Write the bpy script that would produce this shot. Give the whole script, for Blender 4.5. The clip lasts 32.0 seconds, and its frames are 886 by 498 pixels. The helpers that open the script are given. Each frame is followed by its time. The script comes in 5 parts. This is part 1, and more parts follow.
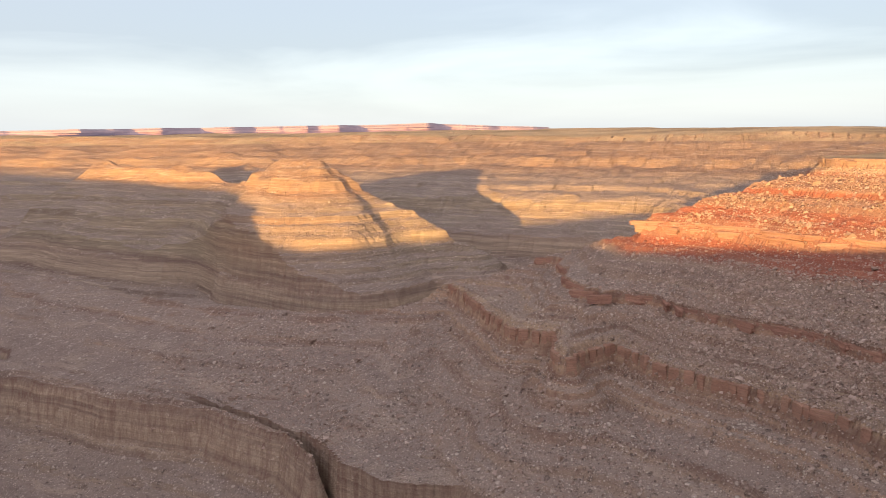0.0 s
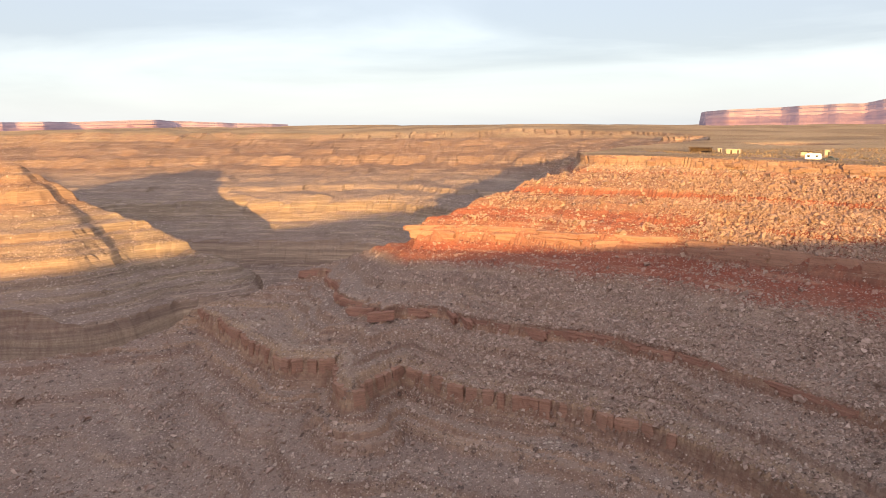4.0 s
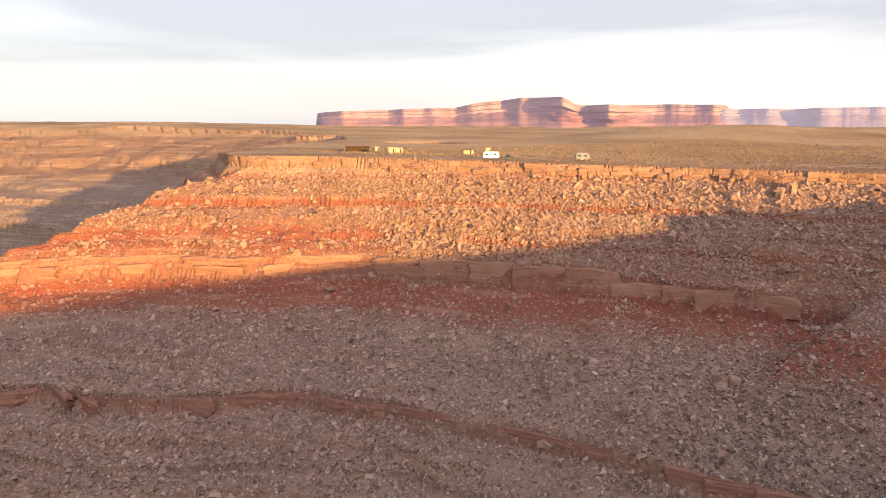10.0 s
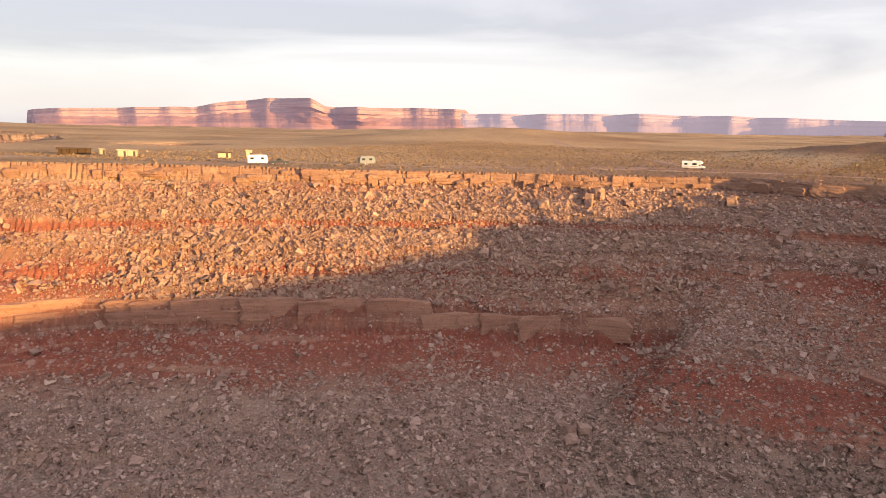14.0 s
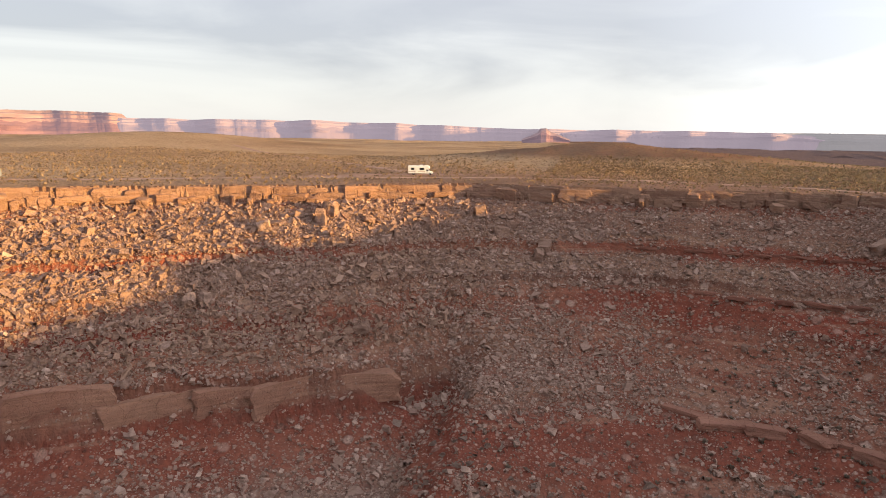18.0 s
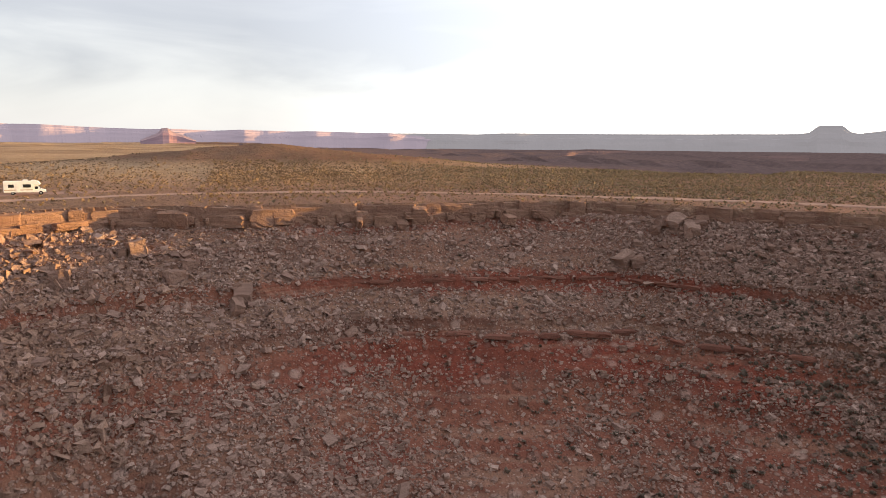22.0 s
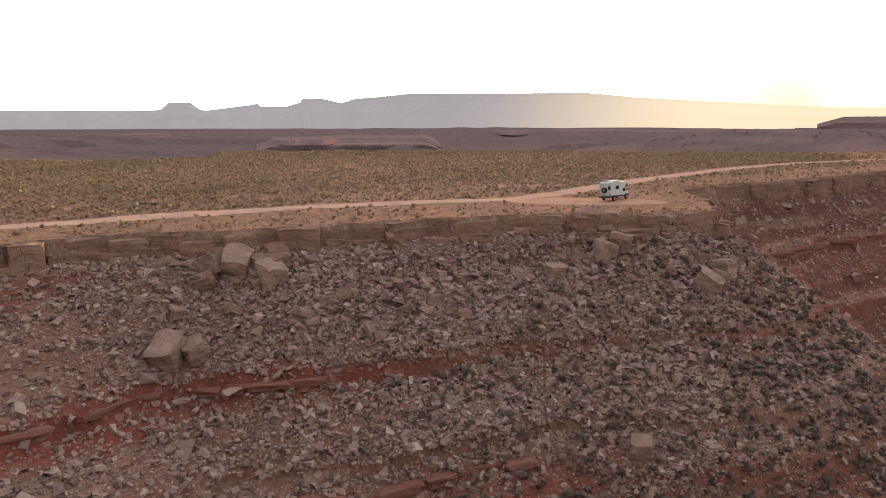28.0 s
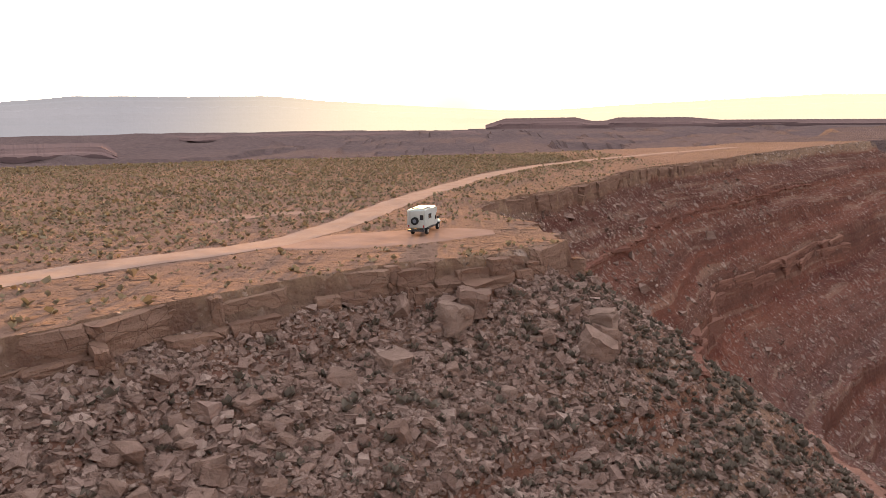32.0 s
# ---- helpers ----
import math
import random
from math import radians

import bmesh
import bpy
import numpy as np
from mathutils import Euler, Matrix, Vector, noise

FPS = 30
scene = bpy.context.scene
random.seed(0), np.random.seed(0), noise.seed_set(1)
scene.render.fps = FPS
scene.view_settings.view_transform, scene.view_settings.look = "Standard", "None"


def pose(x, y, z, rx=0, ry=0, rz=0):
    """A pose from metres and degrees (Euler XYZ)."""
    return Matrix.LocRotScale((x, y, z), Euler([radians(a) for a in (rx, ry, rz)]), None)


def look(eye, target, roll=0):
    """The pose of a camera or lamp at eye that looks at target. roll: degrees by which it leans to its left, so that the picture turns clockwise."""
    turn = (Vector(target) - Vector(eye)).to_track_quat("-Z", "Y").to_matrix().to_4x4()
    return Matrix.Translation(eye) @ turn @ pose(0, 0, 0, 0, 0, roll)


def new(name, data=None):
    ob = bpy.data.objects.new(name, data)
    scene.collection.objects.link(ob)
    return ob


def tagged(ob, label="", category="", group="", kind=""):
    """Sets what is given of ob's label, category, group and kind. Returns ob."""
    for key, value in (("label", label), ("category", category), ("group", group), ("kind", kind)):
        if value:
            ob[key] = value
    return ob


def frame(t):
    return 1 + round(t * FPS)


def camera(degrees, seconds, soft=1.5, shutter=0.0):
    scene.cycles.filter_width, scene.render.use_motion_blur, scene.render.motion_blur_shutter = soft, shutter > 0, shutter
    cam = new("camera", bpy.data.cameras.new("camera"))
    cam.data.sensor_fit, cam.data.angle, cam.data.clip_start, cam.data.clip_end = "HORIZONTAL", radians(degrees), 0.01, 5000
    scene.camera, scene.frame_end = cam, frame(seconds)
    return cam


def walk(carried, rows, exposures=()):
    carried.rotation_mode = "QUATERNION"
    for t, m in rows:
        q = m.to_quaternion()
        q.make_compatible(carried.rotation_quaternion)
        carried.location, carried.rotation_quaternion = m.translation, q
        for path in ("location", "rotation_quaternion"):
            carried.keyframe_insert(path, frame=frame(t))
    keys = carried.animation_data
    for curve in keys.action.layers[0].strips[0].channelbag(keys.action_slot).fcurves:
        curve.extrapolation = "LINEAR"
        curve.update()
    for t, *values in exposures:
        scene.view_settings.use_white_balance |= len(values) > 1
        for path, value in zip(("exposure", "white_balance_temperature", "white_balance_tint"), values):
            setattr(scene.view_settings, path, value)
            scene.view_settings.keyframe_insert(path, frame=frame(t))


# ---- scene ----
cam = camera(64.6, 32.0, soft=0.6)

# seconds, place, then yaw (to the left of +y), pitch and roll in degrees
PATH = [
    (0, 154.97, 134.39, 16.38, 201.45, -9.52, -0.67),
    (0.5, 158.16, 129.80, 16.38, 198.54, -9.62, -0.65),
    (1, 161.35, 125.21, 16.38, 195.63, -9.72, -0.63),
    (1.5, 163.88, 120.52, 16.41, 192.86, -9.76, -0.74),
    (2, 166.24, 116.02, 16.42, 190.18, -9.77, -0.76),
    (2.5, 168.63, 111.53, 16.49, 187.61, -9.84, -0.72),
    (3, 170.68, 106.86, 16.54, 185.26, -9.93, -0.67),
    (3.5, 172.31, 102.01, 16.49, 182.93, -9.95, -0.67),
    (5.5, 177.08, 81.64, 16.14, 173.14, -10.10, -0.53),
    (6, 177.65, 76.54, 15.91, 170.85, -10.10, -0.47),
    (6.5, 178.05, 71.52, 15.71, 168.47, -10.10, -0.44),
    (7, 178.01, 66.32, 15.52, 165.85, -10.11, -0.42),
    (7.5, 177.78, 61.04, 15.27, 163.14, -10.11, -0.42),
    (8, 177.28, 55.74, 15.04, 160.35, -10.11, -0.30),
    (8.5, 176.55, 50.42, 14.71, 157.83, -10.10, -0.27),
    (9, 175.64, 45.02, 14.35, 155.16, -10.10, -0.12),
    (9.5, 174.49, 39.58, 14.09, 152.59, -10.10, -0.05),
    (10, 173.01, 34.14, 13.99, 150.18, -10.11, 0.04),
    (10.5, 171.24, 28.84, 13.77, 147.55, -10.08, 0.16),
    (11, 169.39, 23.54, 13.51, 144.75, -10.06, 0.28),
    (11.5, 167.43, 18.53, 13.24, 142.17, -10.00, 0.42),
    (12, 165.06, 13.60, 13.12, 139.86, -9.98, 0.48),
    (12.5, 162.66, 8.90, 12.97, 137.61, -9.93, 0.66),
    (13, 160.03, 4.29, 12.78, 135.11, -9.88, 0.73),
    (13.5, 156.87, -0.41, 12.77, 132.48, -9.85, 0.68),
    (14, 153.65, -4.96, 12.62, 129.92, -9.81, 0.74),
    (14.5, 150.09, -9.35, 12.22, 127.16, -9.72, 0.91),
    (16.5, 134.90, -25.55, 11.04, 114.40, -9.27, 0.89),
    (17, 130.61, -29.00, 10.91, 110.95, -9.15, 0.73),
    (17.5, 126.31, -32.35, 10.87, 107.25, -9.07, 0.78),
    (18, 121.70, -35.28, 10.76, 103.81, -8.94, 0.81),
    (18.5, 116.81, -37.98, 10.75, 100.34, -8.87, 0.72),
    (19, 111.81, -40.57, 10.70, 96.61, -8.78, 0.73),
    (19.5, 106.66, -42.78, 10.77, 93.06, -8.74, 0.69),
    (20, 101.47, -44.77, 10.84, 89.71, -8.71, 0.70),
    (20.5, 96.07, -46.31, 10.85, 86.05, -8.66, 0.67),
    (21, 90.55, -47.64, 10.81, 81.73, -8.62, 0.61),
    (21.5, 85.15, -48.59, 10.87, 77.98, -8.57, 0.58),
    (22, 79.45, -49.15, 11.03, 74.23, -8.58, 0.50),
    (22.5, 73.82, -49.56, 11.10, 70.34, -8.57, 0.54),
    (23, 68.36, -49.52, 11.05, 66.26, -8.48, 0.51),
    (23.5, 62.86, -49.15, 11.05, 61.98, -8.42, 0.51),
    (24, 57.32, -48.25, 10.92, 58.12, -8.47, 0.50),
    (24.5, 51.92, -46.99, 10.98, 54.32, -8.46, 0.30),
    (25, 46.52, -45.31, 10.98, 50.55, -8.78, 0.17),
    (25.5, 41.47, -43.36, 11.01, 46.67, -8.76, -0.00),
    (27.5, 22.36, -32.70, 11.34, 29.37, -10.26, -0.08),
    (28, 18.17, -29.21, 11.29, 25.00, -10.23, -0.06),
    (28.5, 14.33, -25.49, 11.28, 20.39, -10.19, -0.08),
    (29, 11.21, -21.43, 11.18, 15.94, -10.03, -0.36),
    (29.5, 9.19, -17.30, 10.98, 13.31, -9.71, -0.69),
    (30, 6.92, -13.57, 11.13, 11.68, -9.70, -0.75),
    (30.5, 4.79, -9.90, 11.31, 9.72, -9.80, -0.71),
    (31, 2.60, -6.40, 11.47, 5.77, -10.00, -0.61),
    (31.5, 1.03, -3.03, 11.51, 1.89, -10.12, -0.73),
    (32, 0.00, -0.00, 11.50, 0.35, -10.11, -0.77),
]


def aim(x, y, z, yaw, pitch, roll):
    a, b = radians(yaw), radians(pitch)
    to = (x - 10 * math.sin(a) * math.cos(b), y + 10 * math.cos(a) * math.cos(b), z + 10 * math.sin(b))
    return look((x, y, z), to, roll)


walk(cam, [(row[0], aim(*row[1:])) for row in PATH],
     exposures=[(0.0, 1.25, 6650, 14), (3.0, 1.27, 6700, 15), (9.0, 1.32, 7150, 22), (14.0, 1.22, 7250, 24), (19.0, 1.1, 7100, 18), (25.0, 1.2, 7100, 20), (28.0, 1.45, 7150, 19), (32.0, 1.68, 7150, 19)])

# ---- sky, sun and exposure ----
SUN_EL, SUN_YAW = 4.2, -0.6

world = bpy.data.worlds.new("evening_sky")
scene.world = world
world.use_nodes = True
wn, wl = world.node_tree.nodes, world.node_tree.links
wn.clear()
w_out = wn.new("ShaderNodeOutputWorld")
w_bg = wn.new("ShaderNodeBackground")
w_sky = wn.new("ShaderNodeTexSky")
w_sky.sky_type = "NISHITA"
w_sky.sun_disc = False
w_sky.sun_elevation = radians(SUN_EL + 4)
w_sky.sun_rotation = radians(SUN_YAW)
w_sky.air_density, w_sky.dust_density, w_sky.ozone_density = 1.0, 1.2, 2.0
w_co = wn.new("ShaderNodeTexCoord")
# long level cloud banks: the direction is drawn out along the horizon
w_map = wn.new("ShaderNodeMapping")
w_map.inputs["Scale"].default_value = (1.1, 1.6, 7.0)
w_map.inputs["Rotation"].default_value = (0.03, 0.05, 0.35)
w_noise = wn.new("ShaderNodeTexNoise")
w_noise.inputs["Scale"].default_value = 1.5
w_noise.inputs["Detail"].default_value = 6
w_noise.inputs["Roughness"].default_value = 0.5
w_noise.inputs["Distortion"].default_value = 0.5
w_ramp = wn.new("ShaderNodeValToRGB")
w_ramp.color_ramp.elements[0].position = 0.36
w_ramp.color_ramp.elements[1].position = 0.66
# thin white cloud with lavender-grey banks in it, over the evening sky
w_bank = wn.new("ShaderNodeMix")
w_bank.data_type = "RGBA"
w_bank.inputs["A"].default_value = (3.7, 4.1, 4.25, 1)
w_bank.inputs["B"].default_value = (2.36, 2.66, 3.0, 1)
w_cover = wn.new("ShaderNodeMix")
w_cover.data_type = "RGBA"
w_cover.inputs["Factor"].default_value = 0.78
# an overcast sky is brighter overhead than at the horizon
w_sep = wn.new("ShaderNodeSeparateXYZ")
w_up = wn.new("ShaderNodeMapRange")
w_up.inputs["From Min"].default_value, w_up.inputs["From Max"].default_value = 0.12, 1.0
w_up.inputs["To Min"].default_value, w_up.inputs["To Max"].default_value = 1.0, 1.35
# and towards the low sun
w_side = wn.new("ShaderNodeMapRange")
w_side.inputs["From Min"].default_value, w_side.inputs["From Max"].default_value = 0.0, 1.0
w_side.inputs["To Min"].default_value, w_side.inputs["To Max"].default_value = 0.84, 2.0
w_both = wn.new("ShaderNodeMath")
w_both.operation = "MULTIPLY"
w_gain = wn.new("ShaderNodeMix")
w_gain.data_type = "RGBA"
w_gain.blend_type = "MULTIPLY"
w_gain.inputs["Factor"].default_value = 1.0
wl.new(w_co.outputs["Generated"], w_map.inputs["Vector"])
wl.new(w_co.outputs["Generated"], w_sep.inputs[0])
wl.new(w_sep.outputs["Z"], w_up.inputs["Value"])
wl.new(w_map.outputs[0], w_noise.inputs["Vector"])
wl.new(w_noise.outputs["Fac"], w_ramp.inputs["Fac"])
# a grey deck lies above a clear bright strip over the horizon; its edge is ragged
w_lift = wn.new("ShaderNodeMath")
w_lift.operation = "MULTIPLY_ADD"
w_lift.inputs[1].default_value = 0.22
w_deck = wn.new("ShaderNodeMapRange")
w_deck.interpolation_type = "SMOOTHSTEP"
w_deck.inputs["From Min"].default_value, w_deck.inputs["From Max"].default_value = 0.17, 0.26
w_deck.inputs["To Min"].default_value, w_deck.inputs["To Max"].default_value = 0.0, 0.75
w_sum = wn.new("ShaderNodeMath")
w_sum.operation = "MULTIPLY_ADD"
w_sum.use_clamp = True
w_sum.inputs[1].default_value = 0.45
wl.new(w_noise.outputs["Fac"], w_lift.inputs[0])
wl.new(w_sep.outputs["Z"], w_lift.inputs[2])
wl.new(w_lift.outputs[0], w_deck.inputs["Value"])
wl.new(w_ramp.outputs["Color"], w_sum.inputs[0])
wl.new(w_deck.outputs[0], w_sum.inputs[2])
wl.new(w_sum.outputs[0], w_bank.inputs["Factor"])
wl.new(w_sky.outputs[0], w_cover.inputs["A"])
wl.new(w_bank.outputs["Result"], w_cover.inputs["B"])
wl.new(w_cover.outputs["Result"], w_gain.inputs["A"])
wl.new(w_sep.outputs["Y"], w_side.inputs["Value"])
wl.new(w_up.outputs[0], w_both.inputs[0])
# the sky opposite the sun is duller
w_back = wn.new("ShaderNodeMapRange")
w_back.inputs["From Min"].default_value, w_back.inputs["From Max"].default_value = -0.9, 0.0
w_back.inputs["To Min"].default_value, w_back.inputs["To Max"].default_value = 0.9, 1.0
w_sides = wn.new("ShaderNodeMath")
w_sides.operation = "MULTIPLY"
wl.new(w_sep.outputs["Y"], w_back.inputs["Value"])
wl.new(w_side.outputs[0], w_sides.inputs[0])
wl.new(w_back.outputs[0], w_sides.inputs[1])
wl.new(w_sides.outputs[0], w_both.inputs[1])
wl.new(w_both.outputs[0], w_gain.inputs["B"])
# the air glows warm round the low sun
w_dot = wn.new("ShaderNodeVectorMath")
w_dot.operation = "DOT_PRODUCT"
w_dot.inputs[1].default_value = (-math.sin(radians(SUN_YAW)) * math.cos(radians(SUN_EL)), math.cos(radians(SUN_YAW)) * math.cos(radians(SUN_EL)), math.sin(radians(SUN_EL - 3.2)))
w_near = wn.new("ShaderNodeMapRange")
w_near.interpolation_type = "SMOOTHSTEP"
w_near.inputs["From Min"].default_value, w_near.inputs["From Max"].default_value = 0.982, 1.0
w_warm = wn.new("ShaderNodeMix")
w_warm.data_type = "RGBA"
w_warm.blend_type = "MULTIPLY"
w_warm.inputs["B"].default_value = (1.0, 0.55, 0.12, 1)
wl.new(w_co.outputs["Generated"], w_dot.inputs[0])
wl.new(w_dot.outputs["Value"], w_near.inputs["Value"])
wl.new(w_near.outputs[0], w_warm.inputs["Factor"])
wl.new(w_gain.outputs["Result"], w_warm.inputs["A"])
wl.new(w_warm.outputs["Result"], w_bg.inputs["Color"])
wl.new(w_bg.outputs[0], w_out.inputs[0])
w_bg.inputs["Strength"].default_value = 0.15

sun_data = bpy.data.lights.new("sun", "SUN")
sun_data.energy = 5.6
sun_data.angle = radians(0.6)
sun_data.color = (1.0, 0.67, 0.22)
sun = new("sun", sun_data)
sun.matrix_world = look((0, 0, 400), (math.sin(radians(SUN_YAW)) * 100, -math.cos(radians(SUN_YAW)) * 100,
                                     400 - 100 * math.tan(radians(SUN_EL))))

# ---- materials ----
def material(name, rough=0.9, metal=0.0):
    m = bpy.data.materials.new(name)
    m.use_nodes = True
    b = m.node_tree.nodes["Principled BSDF"]
    b.inputs["Roughness"].default_value = rough
    b.inputs["Metallic"].default_value = metal
    b.inputs["Specular IOR Level"].default_value = 0.25 if rough < 0.8 else 0.0      # dust and bare rock have no sheen
    return m, m.node_tree.nodes, m.node_tree.links, b


def add_noise(n, l, vec, scale, detail=5, rough=0.55, lo=0.3, hi=0.7):
    t = n.new("ShaderNodeTexNoise")
    t.inputs["Scale"].default_value = scale
    t.inputs["Detail"].default_value = detail
    t.inputs["Roughness"].default_value = rough
    if vec is not None:
        l.new(vec, t.inputs["Vector"])
    r = n.new("ShaderNodeMapRange")
    r.inputs["From Min"].default_value, r.inputs["From Max"].default_value = lo, hi
    l.new(t.outputs["Fac"], r.inputs["Value"])
    return r.outputs["Result"]


def mixed(n, l, fac, a, b, mode="MIX"):
    m = n.new("ShaderNodeMix")
    m.data_type = "RGBA"
    m.blend_type = mode
    for key, v in (("Factor", fac), ("A", a), ("B", b)):
        if isinstance(v, (int, float)):
            m.inputs[key].default_value = v
        elif isinstance(v, tuple):
            m.inputs[key].default_value = (*v, 1)
        else:
            l.new(v, m.inputs[key])
    return m.outputs["Result"]


def math_node(n, l, op, a, b=0.0):
    m = n.new("ShaderNodeMath")
    m.operation = op
    for i, v in enumerate((a, b)):
        if isinstance(v, (int, float)):
            m.inputs[i].default_value = v
        else:
            l.new(v, m.inputs[i])
    return m.outputs[0]


def bump(n, l, b, height, strength, distance):
    k = n.new("ShaderNodeBump")
    k.inputs["Strength"].default_value = strength
    k.inputs["Distance"].default_value = distance
    l.new(height, k.inputs["Height"])
    l.new(k.outputs[0], b.inputs["Normal"])


def ramp(n, l, fac, stops):
    r = n.new("ShaderNodeValToRGB")
    e = r.color_ramp.elements
    while len(e) < len(stops):
        e.new(0.5)
    for k, (p, c) in zip(e, stops):
        k.position, k.color = p, (*c, 1)
    if fac is not None:
        l.new(fac, r.inputs["Fac"])
    return r.outputs["Color"]


def plain(name, color, rough=0.6, metal=0.0, vary=0.12, scale=6.0):
    """A painted or plain surface with slight mottling and grime."""
    m, n, l, b = material(name, rough, metal)
    co = n.new("ShaderNodeTexCoord").outputs["Object"]
    f = add_noise(n, l, co, scale, 4)
    g = add_noise(n, l, co, scale * 9, 3)
    dark = tuple(c * (1 - 2.2 * vary) for c in color)
    c = mixed(n, l, f, dark, color)
    c = mixed(n, l, math_node(n, l, "MULTIPLY", g, 0.25), c, tuple(v * 0.8 for v in color))
    l.new(c, b.inputs["Base Color"])
    return m


TALUS_A, TALUS_B = (0.36, 0.195, 0.15), (0.24, 0.12, 0.092)


def canyon_material():
    """Layered canyon ground: colours follow the level beds, scree follows the slope."""
    m, n, l, b = material("layered_canyon_rock", 0.95)
    geo = n.new("ShaderNodeNewGeometry")
    pos = geo.outputs["Position"]
    sep = n.new("ShaderNodeSeparateXYZ")
    l.new(pos, sep.inputs[0])
    nsep = n.new("ShaderNodeSeparateXYZ")
    l.new(geo.outputs["True Normal"], nsep.inputs[0])
    big = add_noise(n, l, pos, 0.012, 4, 0.5, 0.25, 0.75)
    mid = add_noise(n, l, pos, 0.09, 6, 0.6)
    fine = add_noise(n, l, pos, 1.1, 7, 0.7)
    grit = add_noise(n, l, pos, 4.5, 4, 0.7)
    # bed colours by height, slightly uneven; the lowest are dark rock, darkened further for the gorge's shade
    wob = math_node(n, l, "MULTIPLY", math_node(n, l, "SUBTRACT", mid, 0.5), 2.2)
    z = math_node(n, l, "ADD", sep.outputs["Z"], wob)
    fac = math_node(n, l, "DIVIDE", math_node(n, l, "ADD", z, 240.0), 260.0)
    def at(h):
        return (h + 240.0) / 260.0
    tan, pink, grey, red, brown = (0.43, 0.26, 0.165), (0.38, 0.20, 0.135), (0.27, 0.17, 0.14), (0.34, 0.11, 0.066), (0.33, 0.15, 0.095)
    beds = ramp(n, l, fac, [(0.0, (0.13, 0.095, 0.09)), (at(-160), (0.12, 0.085, 0.08)), (at(-150), (0.15, 0.10, 0.09)), (at(-131), (0.24, 0.16, 0.13)), (at(-127), (0.42, 0.29, 0.215)), (at(-113), (0.46, 0.32, 0.235)), (at(-108), grey), (at(-100), grey),
                            (at(-79), pink), (at(-71), tan), (at(-66), grey), (at(-58), brown), (at(-55), pink), (at(-52), grey),
                            (at(-41), grey), (at(-39), red), (at(-34.5), red), (at(-33), pink), (at(-27.5), tan), (at(-25), brown),
                            (at(-23.5), red), (at(-20.5), red), (at(-18.5), brown), (at(-13.6), brown), (at(-12.8), red), (at(-11.6), red),
                            (at(-10.6), brown), (at(-6), pink), (at(-4), red), (at(-3), tan), (at(-0.5), tan), (1.0, tan)])
    # thin laminae on the steep faces
    wave = n.new("ShaderNodeTexNoise")
    wave.inputs["Scale"].default_value = 1.0
    wave.inputs["Detail"].default_value = 5
    mp = n.new("ShaderNodeMapping")
    mp.inputs["Scale"].default_value = (0.05, 0.05, 1.6)
    l.new(pos, mp.inputs["Vector"])
    l.new(mp.outputs[0], wave.inputs["Vector"])
    lam = n.new("ShaderNodeMapRange")
    lam.inputs["From Min"].default_value, lam.inputs["From Max"].default_value = 0.35, 0.65
    l.new(wave.outputs["Fac"], lam.inputs["Value"])
    beds = mixed(n, l, math_node(n, l, "MULTIPLY", lam.outputs[0], 0.35), beds, (0.20, 0.115, 0.08))
    # hard thin beds crop out in broken pale and dark lines, closer and finer near the rim
    mp3 = n.new("ShaderNodeMapping")
    mp3.inputs["Scale"].default_value = (0.022, 0.022, 0.55)
    l.new(pos, mp3.inputs["Vector"])
    crop = n.new("ShaderNodeTexNoise")
    crop.inputs["Scale"].default_value, crop.inputs["Detail"].default_value, crop.inputs["Roughness"].default_value = 1.0, 3.0, 0.6
    l.new(mp3.outputs[0], crop.inputs["Vector"])
    line_pale, line_dark = n.new("ShaderNodeMapRange"), n.new("ShaderNodeMapRange")
    line_pale.inputs["From Min"].default_value, line_pale.inputs["From Max"].default_value = 0.57, 0.63
    line_dark.inputs["From Min"].default_value, line_dark.inputs["From Max"].default_value = 0.44, 0.39
    for node in (line_pale, line_dark):
        l.new(crop.outputs["Fac"], node.inputs["Value"])
    mp2 = n.new("ShaderNodeMapping")
    mp2.inputs["Scale"].default_value = (0.004, 0.004, 0.24)
    l.new(pos, mp2.inputs["Vector"])
    thick = add_noise(n, l, mp2.outputs[0], 1.0, 4, 0.7, 0.38, 0.62)
    beds = mixed(n, l, math_node(n, l, "MULTIPLY", thick, 0.6), beds, (0.18, 0.105, 0.08))
    beds = mixed(n, l, math_node(n, l, "MULTIPLY", math_node(n, l, "SUBTRACT", 1.0, thick), 0.34), beds, (0.48, 0.31, 0.20))
    below = n.new("ShaderNodeMapRange")
    below.inputs["From Min"].default_value, below.inputs["From Max"].default_value = -38.0, -50.0
    l.new(z, below.inputs["Value"])
    # the far side of the canyon is cut in paler, browner beds
    over = n.new("ShaderNodeMapRange")
    over.inputs["From Min"].default_value, over.inputs["From Max"].default_value = -300.0, -400.0
    l.new(sep.outputs["Y"], over.inputs["Value"])
    pale = mixed(n, l, thick, (0.36, 0.27, 0.18), (0.205, 0.15, 0.108))
    pale = mixed(n, l, math_node(n, l, "MULTIPLY", math_node(n, l, "SUBTRACT", 1.0, below.outputs[0]), 0.6), pale, (0.33, 0.165, 0.095))
    pale = mixed(n, l, math_node(n, l, "MULTIPLY", lam.outputs[0], 0.55), pale, (0.13, 0.082, 0.06))
    # the gorge's own cliffs keep their tan and dark beds
    gorge = n.new("ShaderNodeMapRange")
    gorge.inputs["From Min"].default_value, gorge.inputs["From Max"].default_value = -98.0, -108.0
    gorge.inputs["To Min"].default_value, gorge.inputs["To Max"].default_value = 0.75, 0.1
